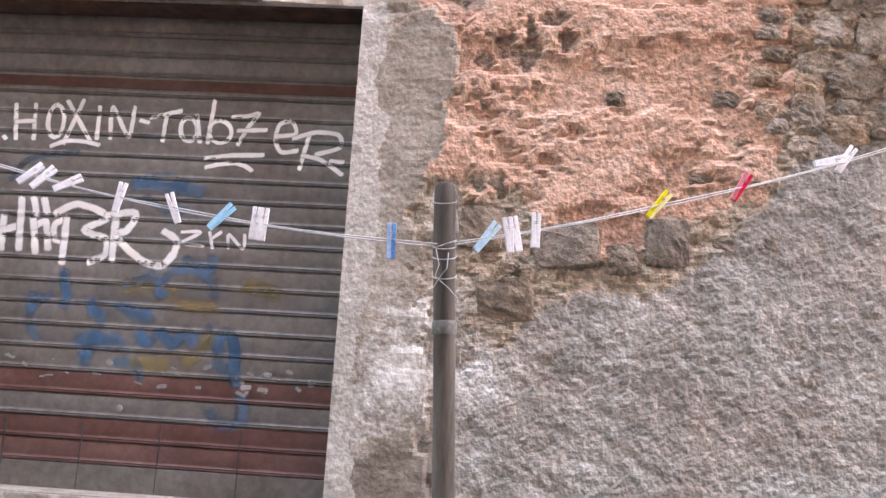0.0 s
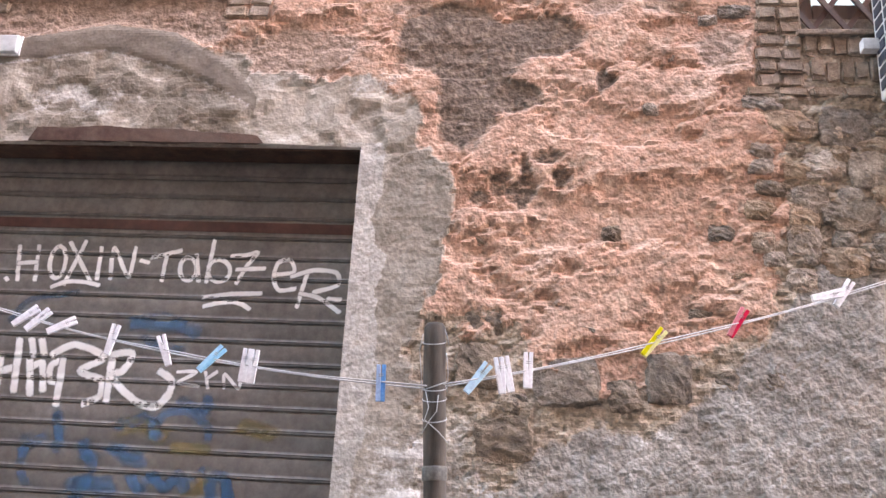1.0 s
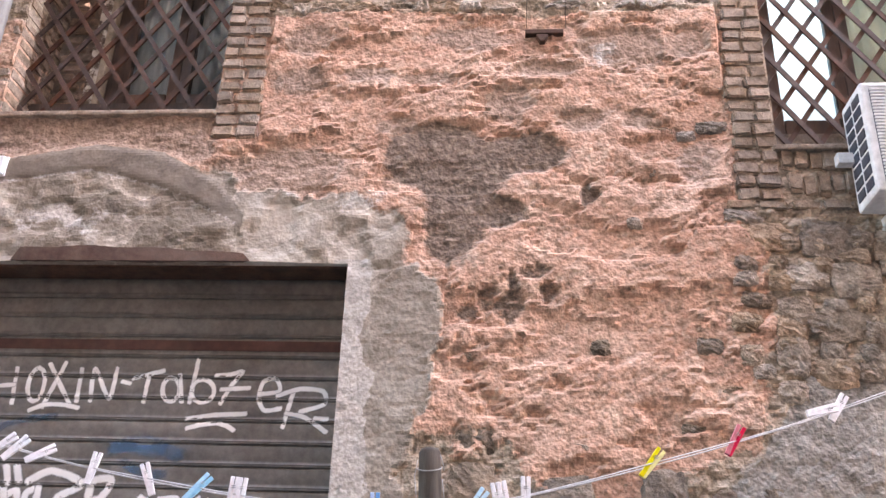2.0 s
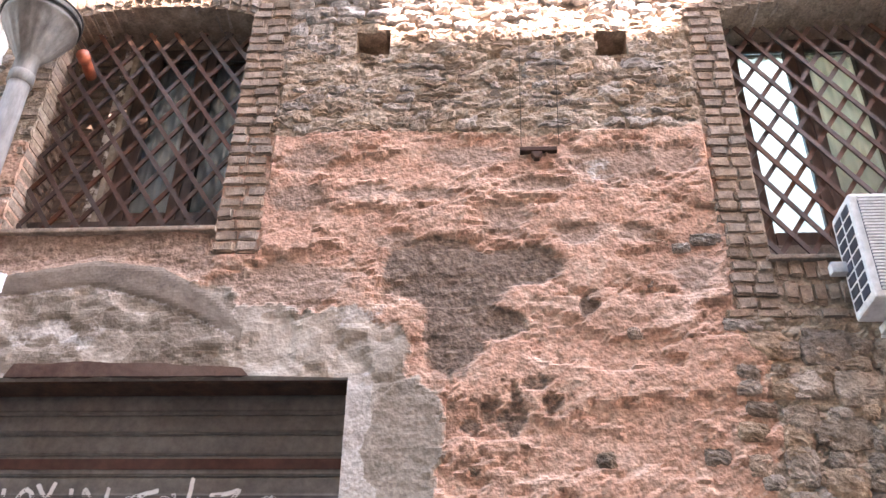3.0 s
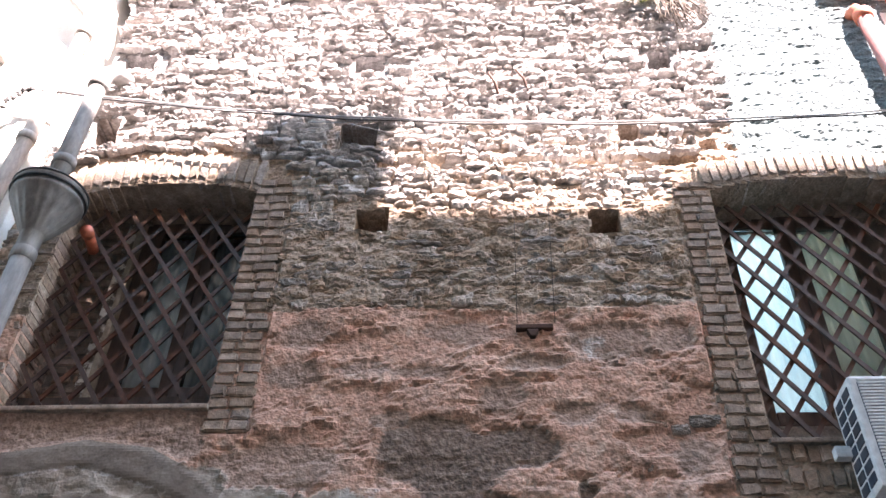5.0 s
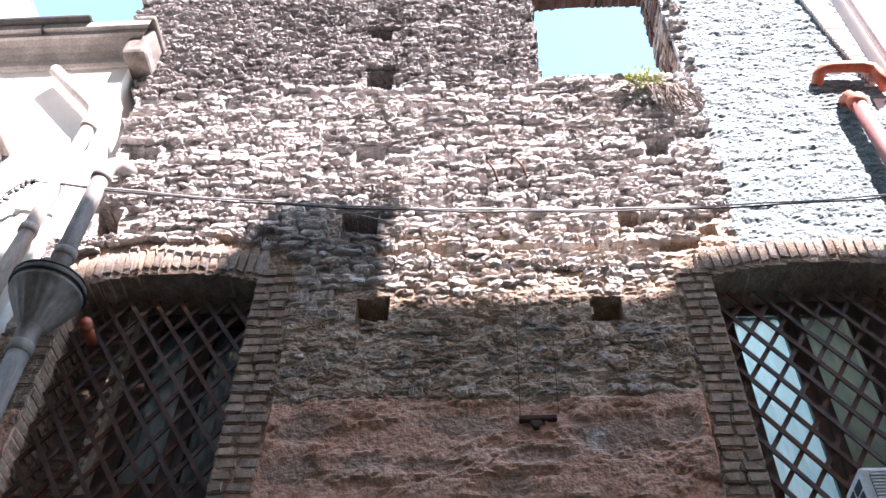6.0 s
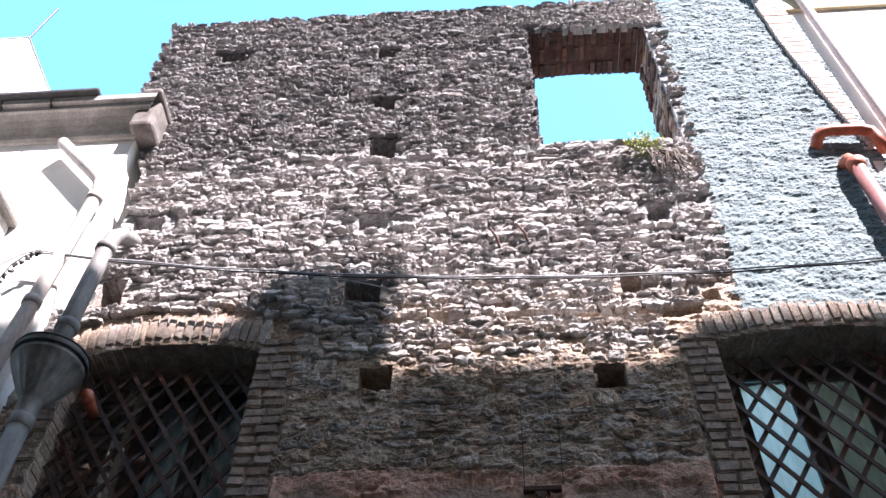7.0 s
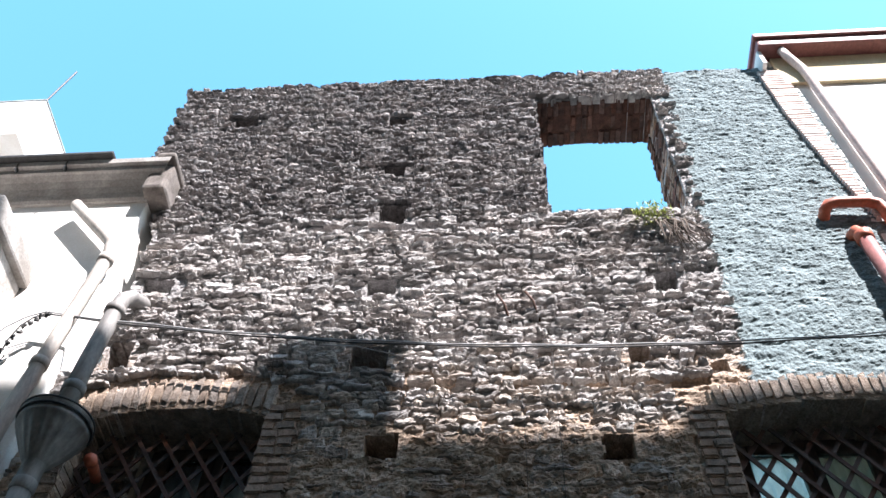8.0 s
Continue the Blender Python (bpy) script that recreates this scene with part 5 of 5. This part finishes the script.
# ---- neighbour with the cornice ----
house_l = thing("neighbour_house", "white plastered house with a stone cornice", "house", kind="structure")
part("wall", box(bmesh.new(), -14, -2.34, 3.02, 9, 0, 7.1, 0.01), M_CREAM, house_l)
def cornice_run(profile, x1, slope):
    """A moulding along the front: points of (y, z), mitred at its right end."""
    bm = bmesh.new()
    ends = [[bm.verts.new((x, y, z)) for y, z in profile] for x in (-14, x1)]
    for v, (y, z) in zip(ends[1], profile):
        v.co.x = x1 + slope * (3.02 - y)
    n = len(profile)
    for a in range(n):
        b = (a + 1) % n
        bm.faces.new((ends[0][a], ends[0][b], ends[1][b], ends[1][a]))
    bm.faces.new(ends[1])
    bm.faces.new(ends[0][::-1])
    bmesh.ops.recalc_face_normals(bm, faces=list(bm.faces))
    return bm


COVE = [(3.2, 6.93), (3.0, 6.93), (2.985, 6.95), (2.975, 7.0), (2.955, 7.05), (2.925, 7.095), (2.89, 7.125), (2.87, 7.13), (2.87, 7.175), (2.84, 7.18), (2.835, 7.225), (3.2, 7.23)]
part("cornice", cornice_run(COVE, -2.35, 0.75), M_CORNICE, house_l, "weathered stone cornice with a hollow moulding")
for x in (-2.95, -3.3, -3.75, -4.3):
    part("joint", box(bmesh.new(), x, x + 0.006, 2.832, 2.88, 7.132, 7.224), M_WIRE, house_l, "dark joint in the cornice")
part("end_block", box(bmesh.new(), -2.36, -2.2, 2.9, 3.3, 6.93, 7.228, 0.03), M_DARK_END, house_l, "dark stone end of the cornice")
part("gutter", box(bmesh.new(), -14, -2.62, 2.79, 2.88, 7.232, 7.265, 0.01), M_WIRE, house_l, "thin dark gutter edge")
part("cornice_end", box(bmesh.new(), -2.32, -2.19, 2.83, 3.1, 7.232, 7.285, 0.02), M_DARK_END, house_l, "broken cornice end")
part("roof", box(bmesh.new(), -14, -2.4, 3.1, 9, 7.1, 7.235), M_CORNICE, house_l)
part("balcony", box(bmesh.new(), -4.4, -2.78, 2.45, 3.02, 5.98, 6.14, 0.02), M_CORNICE, house_l, "stone balcony slab")
for x in (-2.98, -3.6):
    bm = box(bmesh.new(), x, x + 0.16, 2.52, 3.02, 5.55, 5.98, 0.02)
    for v in bm.verts:
        if v.co.z < 5.7 and v.co.y < 2.8:
            v.co.y = 2.9
    part("corbel", bm, M_CORNICE, house_l)
bm = tube(bmesh.new(), [(-2.76, 2.94, 6.8), (-2.43, 2.94, 6.41), (-2.365, 2.943, 6.33), (-2.338, 2.945, 6.2), (-2.345, 2.945, 5.9), (-2.39, 2.945, 4.8), (-2.4, 2.945, 0.0)], 0.04, 16)
dp = part("downpipe", bm, M_PIPE, house_l, "dull beige painted downpipe", True)
for zz, xx in ((6.12, -2.339), (5.2, -2.374), (4.0, -2.393)):
    part("pipe_clip", lathe(bmesh.new(), [(0.04, zz), (0.049, zz + 0.004), (0.049, zz + 0.05), (0.04, zz + 0.054)], (xx, 2.945, 0), 18), M_PIPE, dp, "", True)
attic = thing("rooftop_room", "white rooftop room with an aerial", "house", kind="structure")
part("wall", box(bmesh.new(), -9, -5.5, 4.95, 9, 7.26, 10.88, 0.01), M_CREAM, attic)
part("overhang", box(bmesh.new(), -9, -5.43, 4.4, 5.15, 10.882, 11.75, 0.008), M_CREAM, attic, "white parapet that juts out over the wall")
part("coping", box(bmesh.new(), -9, -5.42, 4.39, 5.16, 11.752, 11.775, 0.006), M_CORNICE, attic)
part("aerial", tube(bmesh.new(), [(-5.45, 4.42, 11.76), (-5.36, 4.4, 12.59)], 0.013, 6), M_WIRE, attic, "thin aerial rod")

# ---- neighbour with the tiled eaves ----
house_r = thing("neighbour_house", "cream house with maroon eaves and ochre frieze", "house", kind="structure")
part("wall", box(bmesh.new(), 2.30, 14, 3.10, 9, 0, 9.1, 0.01), M_CREAM, house_r)
part("frieze", box(bmesh.new(), 2.32, 14, 3.07, 3.10, 8.45, 8.93, 0.006), M_OCHRE, house_r, "ochre painted frieze")
part("eaves", box(bmesh.new(), 2.21, 14, 2.94, 3.4, 8.93, 9.03, 0.02), M_MAROON, house_r, "maroon painted eaves")
part("eaves_edge", box(bmesh.new(), 2.19, 14, 2.91, 3.4, 9.031, 9.09, 0.015), M_MAROON, house_r, "maroon tile edge")
part("end_board", box(bmesh.new(), 2.20, 2.235, 3.0, 3.3, 8.7, 8.929, 0.006), M_CREAM, house_r)
part("downpipe", tube(bmesh.new(), [(2.40, 3.0, 8.92), (2.44, 3.02, 8.8), (2.49, 3.035, 8.62), (2.5, 3.04, 8.5), (2.5, 3.04, 0)], 0.036, 14), M_PINK, house_r, "pale pink downpipe", True)
for k in range(64):
    z0 = 6.5 + k * 0.0345
    x1 = 2.36
    x0 = float(np.interp(z0, [6.5, 7.1, 7.9, 8.7], [2.33, 2.25, 2.18, 2.16]))
    bm = box(bmesh.new(), x0, x1, 3.068 + rb.uniform(0, 0.004), 3.14, z0, z0 + 0.021, 0.003)
    part("tile_edge", bm, M_PINK, house_r)
red_pipe = thing("drain_pipe", "orange elbow and maroon drain pipe on the wall", "drain pipe")
part("elbow", tube(bmesh.new(), [(2.03, 3.2, 6.54), (2.03, 3.09, 6.55), (2.035, 3.055, 6.57), (2.06, 3.035, 6.60), (2.12, 3.03, 6.615), (2.30, 3.03, 6.61), (2.36, 3.035, 6.59), (2.375, 3.04, 6.54), (2.375, 3.045, 6.4)], 0.036, 14), M_REDPIPE, red_pipe, "orange plastic elbow", True)
part("lower_elbow", tube(bmesh.new(), [(2.13, 3.2, 6.32), (2.13, 3.09, 6.33), (2.135, 3.05, 6.315), (2.145, 3.035, 6.26), (2.15, 3.03, 6.22)], 0.04, 14), M_REDPIPE, red_pipe, "orange plastic elbow", True)
rp_ = part("pipe", tube(bmesh.new(), [(2.15, 3.03, 6.24), (2.16, 3.03, 5.6), (2.18, 3.03, 4.5), (2.2, 3.03, 0)], 0.043, 16), M_MAROON, red_pipe, "", True)
part("sleeve", lathe(bmesh.new(), [(0.043, 6.19), (0.052, 6.195), (0.052, 6.26), (0.043, 6.265)], (2.15, 3.03, 0), 18), M_REDPIPE, rp_, "", True)

# ---- cables ----
cable = thing("overhead_cable", "pair of grey cables strung along the front", "cable")
for off in (0.0, 0.016):
    pts = []
    for k in range(50):
        x = -2.5 + 5.5 * k / 49
        pts.append((x, 2.93, 5.21 + 0.036 * (x - 0.9) ** 2 + off + 0.004 * math.sin(k * 1.1 + off * 90)))
    tail = [(-2.55, 2.93, 5.6), (-2.59, 2.92, 5.52), (-2.61, 2.92, 5.4), (-2.6, 2.92, 5.25), (-2.63, 2.92, 5.05)] if off == 0 else [(-2.54, 2.93, 5.63), (-2.6, 2.93, 5.6), (-2.68, 2.93, 5.52), (-2.74, 2.93, 5.38)]
    part("wire", tube(bmesh.new(), tail[::-1] + pts, 0.0045, 6), M_GREYWIRE if off else M_WIRE, cable, "", True)
rc = random.Random(31)
for k in range(12):
    u = k / 11
    c = Vector((-2.46 - 0.16 * math.sin(u * 1.6), 2.925, 5.615 - 0.42 * u ** 1.8))
    pts = [c + Vector((rc.uniform(-0.012, 0.012), rc.uniform(-0.01, 0.01), 0.012 - 0.008 * j)) for j in range(4)]
    part("knot", tube(bmesh.new(), pts, 0.009, 6), M_WIRE, cable, "twist of old wire round the cable", True)
for x0, z0, w, d in ((-2.64, 5.42, 0.05, 0.2), (-2.7, 5.36, 0.07, 0.26), (-2.6, 5.3, 0.035, 0.16)):
    pts = [(x0 + w * math.sin(a) - 0.01 * a, 2.93 + 0.01 * math.cos(2 * a), z0 - d * 0.5 * (1 - math.cos(a))) for a in [0.35 * k for k in range(19)]]
    part("loose_loop", tube(bmesh.new(), pts, 0.003, 5), M_WIRE, cable, "", True)
for x, z0, z1 in ((-1.78, 5.46, 4.98), (-1.17, 5.36, 5.2), (0.105, 5.22, 4.08), (0.265, 5.22, 4.08)):
    part("hanging_wire", tube(bmesh.new(), [(x, 2.94, z0), (x + 0.005, 3.0, (z0 + z1) / 2), (x, 3.06, z1)], 0.0013, 5), M_WIRE, cable, "", True)
part("slack_wire", tube(bmesh.new(), [(-0.95, 3.04, 5.42), (-0.75, 3.0, 5.36), (-0.5, 3.03, 5.3)], 0.003, 5), M_GREYWIRE, cable, "", True)

plate = thing("junction_box", "small white plastic box on the old wall", "junction box")
part("cover", box(bmesh.new(), -2.062, -1.98, W - 0.05, W + 0.01, 3.398, 3.475, 0.006), M_WHITEPLASTIC, plate)
part("rim", box(bmesh.new(), -2.068, -1.974, W - 0.03, W + 0.012, 3.392, 3.481, 0.004), M_WHITEPLASTIC, plate)

# ---- iron in the wall ----
bracket = thing("iron_bracket", "rusty iron stub with a plate in the wall", "bracket")
bm = bmesh.new()
box(bm, 0.1, 0.258, W - 0.03, W + 0.06, 4.06, 4.083, 0.004)
part("bar", bm, M_RUST, bracket)
bm = box(bmesh.new(), 0.145, 0.195, W - 0.035, W + 0.05, 4.018, 4.054, 0.006)
for v in bm.verts:
    if v.co.z < 4.03:
        v.co.x = 0.17 + (v.co.x - 0.17) * 0.5
part("stub", bm, M_RUST, bracket)
for x, z, dx in ((0.04, 5.72, -0.035), (0.2, 5.74, -0.04)):
    rod = thing("iron_rod", "thin rusty rod sticking out of the masonry", "rod", group="iron rods")
    part("rod", tube(bmesh.new(), [(x + 0.04, W + 0.02, z - 0.13), (x, W - 0.06, z), (x + dx, W - 0.05, z + 0.1)], 0.007, 6), M_RUST, rod, "", True)

# ---- plant on the ruin's sill ----
plant = thing("wall_plant", "small green plant with dry roots on the broken sill", "plant", (0.98, W - 0.05, 6.50))
rp = random.Random(11)
bm = bmesh.new()
for k in range(260):
    a, r = rp.uniform(0, 6.28), rp.uniform(0, 1) ** 0.6
    c = Vector((0.13 * r * math.cos(a), -0.03 + 0.06 * r * math.sin(a), 0.03 + rp.uniform(-0.03, 0.09)))
    d = Vector((rp.uniform(-1, 1), rp.uniform(-1, 0.3), rp.uniform(-0.2, 1))).normalized()
    s = d.orthogonal().normalized() * rp.uniform(0.006, 0.011)
    L = d * rp.uniform(0.018, 0.035)
    q = [bm.verts.new(c), bm.verts.new(c + L * 0.5 + s), bm.verts.new(c + L), bm.verts.new(c + L * 0.5 - s)]
    bm.faces.new(q)
leaves = part("leaves", bm, M_LEAF, plant)
for k in range(26):
    x = rp.uniform(0.0, 0.2)
    pts = [(x, -0.02, 0.0)]
    for j in range(4):
        x += rp.uniform(-0.02, 0.05)
        pts.append((x, -0.03 - rp.uniform(0, 0.03), -0.09 * (j + 1) * rp.uniform(0.7, 1.1)))
    part("root", tube(bmesh.new(), pts, 0.005, 5, 0.002), M_TWIG, plant, "", True)


# ---- stones of the bare masonry ----
def stone_shape(seed, round_by=0.35, cuts=1, rough=0.09):
    rnd = random.Random(seed)
    bm = bmesh.new()
    bmesh.ops.create_cube(bm, size=1)
    bmesh.ops.subdivide_edges(bm, edges=list(bm.edges), cuts=cuts, use_grid_fill=True)
    for v in bm.verts:
        p = v.co
        v.co = p.lerp(p.normalized() * 0.56, round_by) + Vector([rnd.uniform(-rough, rough) for _ in range(3)])
    bm.verts.index_update()
    co = np.array([v.co[:] for v in bm.verts])
    fa = [[v.index for v in f.verts] for f in bm.faces]
    bm.free()
    return co, fa



def free_of_openings(x, z, hw, hh):
    if x - hw < left_edge(z) - 0.03 or z + hh > TOP + 0.03:
        return False
    if x + hw > np.interp(z, [4.2, 4.9, 5.4, 6.6, 7.8, 8.9], [0.9, 0.9, 1.24, 1.3, 1.36, 1.4]) + 0.05:
        return False
    for wnd, up in ((WIN_L, 0.2), (WIN_R, 0.17)):
        if wnd[0] - 0.2 < x < wnd[1] + 0.2 and wnd[2] - 0.3 < z < wnd[3] + up + 0.05 + (0.06 if abs(x - (wnd[0] + wnd[1]) / 2) < 0.4 else 0):
            return False
    if x + hw > UPPER[0] and x - hw < UPPER[1] and z + hh > UPPER[2] and z - hh < UPPER[3]:
        return False
    for cz, ca, cb, ch in CRACKS:
        drift = 0.05 * (float(fbm(np.array(x * 3.0), np.array(0.0), 95)) - 0.5)
        if ca < x < cb and abs(z - cz - drift) < ch + hh * 0.75 and float(fbm(np.array(x * 4.0), np.array(cz), 96)) > 0.42:
            return False
    for a, b, ww, hgt in HOLES:
        if abs(x - a) < ww * 0.575 + hw * 0.9 + 0.008 and abs(z - b) < hgt * 0.6 + hh * 0.9 + 0.008:
            return False
    return True


rs = random.Random(77)


def lay_courses():
    """Rubble in wavy courses: x, z, width, height, how far it stands proud, for each stone."""
    out, z = [], 4.2
    while z < TOP + 0.02:
        if z < 4.95:
            ch, wide = rs.choice((0.04, 0.05, 0.06, 0.075, 0.09)), (0.9, 2.7)
        elif 6.58 < z < 6.72:
            ch, wide = 0.07, (1.1, 2.4)
        elif z < 6.6:
            ch, wide = rs.choice((0.026, 0.031, 0.036, 0.043, 0.05, 0.062)), (0.9, 3.6)
        else:
            ch, wide = rs.choice((0.022, 0.026, 0.031, 0.037, 0.045)), (0.9, 3.4)
        x = -2.75 + rs.uniform(0, 0.1)
        while x < 1.45:
            wdt = ch * rs.uniform(*wide) + 0.012
            cx = x + wdt / 2
            drift = 0.09 * (float(fbm(np.array(cx * 0.9), np.array(z * 0.35), 64, 3)) - 0.5)
            rows = [(0.5, 1.0)] if rs.random() < 0.68 or ch < 0.036 else [(0.24, 0.5), (0.75, 0.48)]
            for mid, share in rows:
                cz, hh = z + ch * mid + drift + rs.uniform(-0.006, 0.006), ch * share * rs.uniform(0.84, 1.12)
                if free_of_openings(cx, cz, wdt / 2, hh / 2) and rs.random() > 0.045:
                    out.append((cx, cz, wdt * rs.uniform(0.9, 1.0), hh * 0.95, rs.uniform(0.0, 1.0) ** 1.4))
            x += wdt + rs.uniform(0.0, 0.006)
        z += ch
    return out


def block_stones(rows, nu, nv, depth, sink, seed):
    """Rough split stones: irregular outline, worn shoulders and a chipped face, each with its sides running into the wall."""
    a = np.array(rows)
    n = len(a)
    g = np.random.default_rng(seed)
    u, v = np.meshgrid(np.linspace(-1, 1, nu + 1), np.linspace(-1, 1, nv + 1))
    u, v = u[None], v[None]
    c = lambda k: a[:, k][:, None, None]
    r = lambda lo, hi: g.uniform(lo, hi, (n, 1, 1))
    # the corners pulled in or out, the middle of each side bowed
    x = u * (1 + r(-0.2, 0.12) * v + r(-0.12, 0.02) * v * v) + r(-0.22, 0.22) * v
    z = v * (1 + r(-0.3, 0.25) * u + r(-0.3, 0.02) * u * u) + r(-0.22, 0.22) * u
    x, z = c(0) + x * c(2) / 2, c(1) + z * c(3) / 2
    x = x + 0.016 * (vnoise(x * 30, z * 38, seed) - 0.5) + 0.008 * (vnoise(x * 90, z * 90, seed + 5) - 0.5)
    z = z + 0.016 * (vnoise(x * 30 + 9, z * 38, seed + 1) - 0.5) + 0.008 * (vnoise(x * 90, z * 90 + 7, seed + 6) - 0.5)
    worn = np.maximum(np.abs(u) ** r(10, 30), np.abs(v) ** r(8, 24))
    face = depth * (1 - r(0.25, 0.7) * worn) + c(4) * depth * 1.1 + 0.35 * depth * r(-1, 1) * u + 0.6 * depth * r(-1, 1) * v
    chips = np.clip((vnoise(x * 26, z * 34, seed + 2) - 0.45) * 5, -1, 1)
    face = face + 0.004 * chips + 0.009 * (vnoise(x * 60, z * 90, seed + 3) - 0.5) + 0.011 * (vnoise(x * 130, z * 140, seed + 4) - 0.5)
    y = W + sink - face
    front = np.stack([x, y, z], -1).reshape(n, -1, 3)
    idx = np.arange((nu + 1) * (nv + 1)).reshape(nv + 1, nu + 1)
    rim = np.concatenate([idx[0, :-1], idx[:-1, -1], idx[-1, :0:-1], idx[:0:-1, 0]])
    back = front[:, rim].copy()
    back[:, :, 1] = W + 0.06
    co = np.concatenate([front, back], 1)
    q = np.stack([idx[:-1, :-1], idx[:-1, 1:], idx[1:, 1:], idx[1:, :-1]], -1).reshape(-1, 4)
    m = len(rim)
    b = np.arange(m) + (nu + 1) * (nv + 1)
    q = np.concatenate([q, np.stack([np.roll(rim, -1), rim, b, np.roll(b, -1)], -1)])
    return co, q


laid = lay_courses()
near_rows = [p for p in laid if p[1] < 4.78 and -0.98 < p[0] < 0.92][:300]
chosen = set(near_rows)
brown_rows = [p for p in laid if p not in chosen and p[1] + rs.uniform(-0.35, 0.35) < 5.15]
chosen |= set(brown_rows)
grey_rows = [p for p in laid if p not in chosen]
co, q = block_stones(near_rows, 12, 7, 0.013, 0.004, 411)
for k in range(len(near_rows)):
    me = bpy.data.meshes.new("stone")
    mid = co[k].mean(0)
    me.from_pydata((co[k] - mid).tolist(), [], q.tolist())
    me.materials.append(M_STONE)
    ob = new("stone", me)
    ob.parent = wall_front
    ob.location = mid
for rows, mat, words, seed in ((brown_rows, M_STONE_L, "brown rubble stones round the windows", 431), (grey_rows, M_STONE_J, "weathered rubble stones of the upper wall", 451)):
    co, q = block_stones(rows, 9, 6, 0.018, 0.009, seed)
    m = co.shape[1]
    me = bpy.data.meshes.new("stones")
    me.from_pydata(co.reshape(-1, 3).tolist(), [], (q[None] + (np.arange(len(rows)) * m)[:, None, None]).reshape(-1, 4).tolist())
    me.materials.append(mat)
    ob = new("stones", me)
    ob.parent = wall_front
    tagged(ob, words, kind="stuff")

# larger rocks that show through the torn plaster: x, z, width, height
ROCKS = [(0.005, 1.975, 0.18, 0.14), (-0.09, 2.22, 0.15, 0.14), (0.21, 2.17, 0.21, 0.15), (0.545, 2.2, 0.14, 0.16), (0.4, 2.13, 0.1, 0.1),
         (0.75, 2.2, 0.1, 0.08), (-0.09, 2.38, 0.17, 0.09), (0.32, 2.355, 0.2, 0.045), (0.02, 2.1, 0.12, 0.08), (0.36, 2.71, 0.07, 0.06), (0.74, 2.72, 0.09, 0.06),
         (-0.1, 2.68, 0.05, 0.05), (0.8, 2.56, 0.09, 0.03), (0.66, 2.43, 0.08, 0.04), (0.9, 2.2, 0.1, 0.08), (0.15, 2.38, 0.12, 0.05),
         (-0.35, 2.12, 0.12, 0.12), (-0.38, 2.0, 0.13, 0.1), (-0.26, 1.95, 0.12, 0.12)]
MORE = [(0.9 + 0.13 * (k % 6) + rs.uniform(-0.03, 0.03), 2.62 + 0.085 * (k // 6) + rs.uniform(-0.02, 0.02), rs.uniform(0.06, 0.12), rs.uniform(0.045, 0.08)) for k in range(42)]
ROCKS2 = [(0.98, 3.14, 0.16, 0.12), (1.2, 3.13, 0.2, 0.14), (1.1, 2.98, 0.14, 0.1), (1.27, 2.97, 0.17, 0.13), (1.42, 3.1, 0.14, 0.11), (1.05, 2.85, 0.12, 0.1), (1.2, 2.8, 0.18, 0.12),
          (1.4, 2.88, 0.13, 0.15), (1.02, 2.7, 0.11, 0.12), (1.15, 2.63, 0.16, 0.1), (1.0, 2.56, 0.1, 0.08), (1.33, 2.66, 0.14, 0.1), (0.9, 3.22, 0.14, 0.05), (0.82, 3.62, 0.12, 0.05),
          (0.72, 3.58, 0.07, 0.04), (0.62, 3.6, 0.1, 0.03), (0.58, 3.42, 0.12, 0.04), (0.5, 3.2, 0.06, 0.04)]
rock_me = []
for co, fa in [stone_shape(900 + k, 0.36 + 0.02 * k, 7, 0.032) for k in range(10)]:
    me = bpy.data.meshes.new("rock")
    me.from_pydata(co.tolist(), [], fa)
    me.materials.append(M_ROCK)
    rock_me.append(me)
for me in list(rock_me):
    me = me.copy()
    me.materials[0] = M_ROCKGREY
    rock_me.append(me)
for me in rock_me[:10]:
    me = me.copy()
    me.materials[0] = M_RUBBLE
    rock_me.append(me)
for i, (x, z, ww, hh) in enumerate(ROCKS + ROCKS2 + MORE):
    ob = new("rock", rock_me[i % 10 + (10 if i < len(ROCKS) else 20)])
    ob.parent = wall_front
    ob.matrix_local = pose(x, W + (0.036 if i < 5 else 0.054 if i < len(ROCKS) or z > 3.25 else 0.04), z, rs.uniform(-8, 8), rs.uniform(-8, 8), rs.uniform(-6, 6)) @ Matrix.Diagonal((ww * 1.1, 0.13, hh * 1.15, 1))
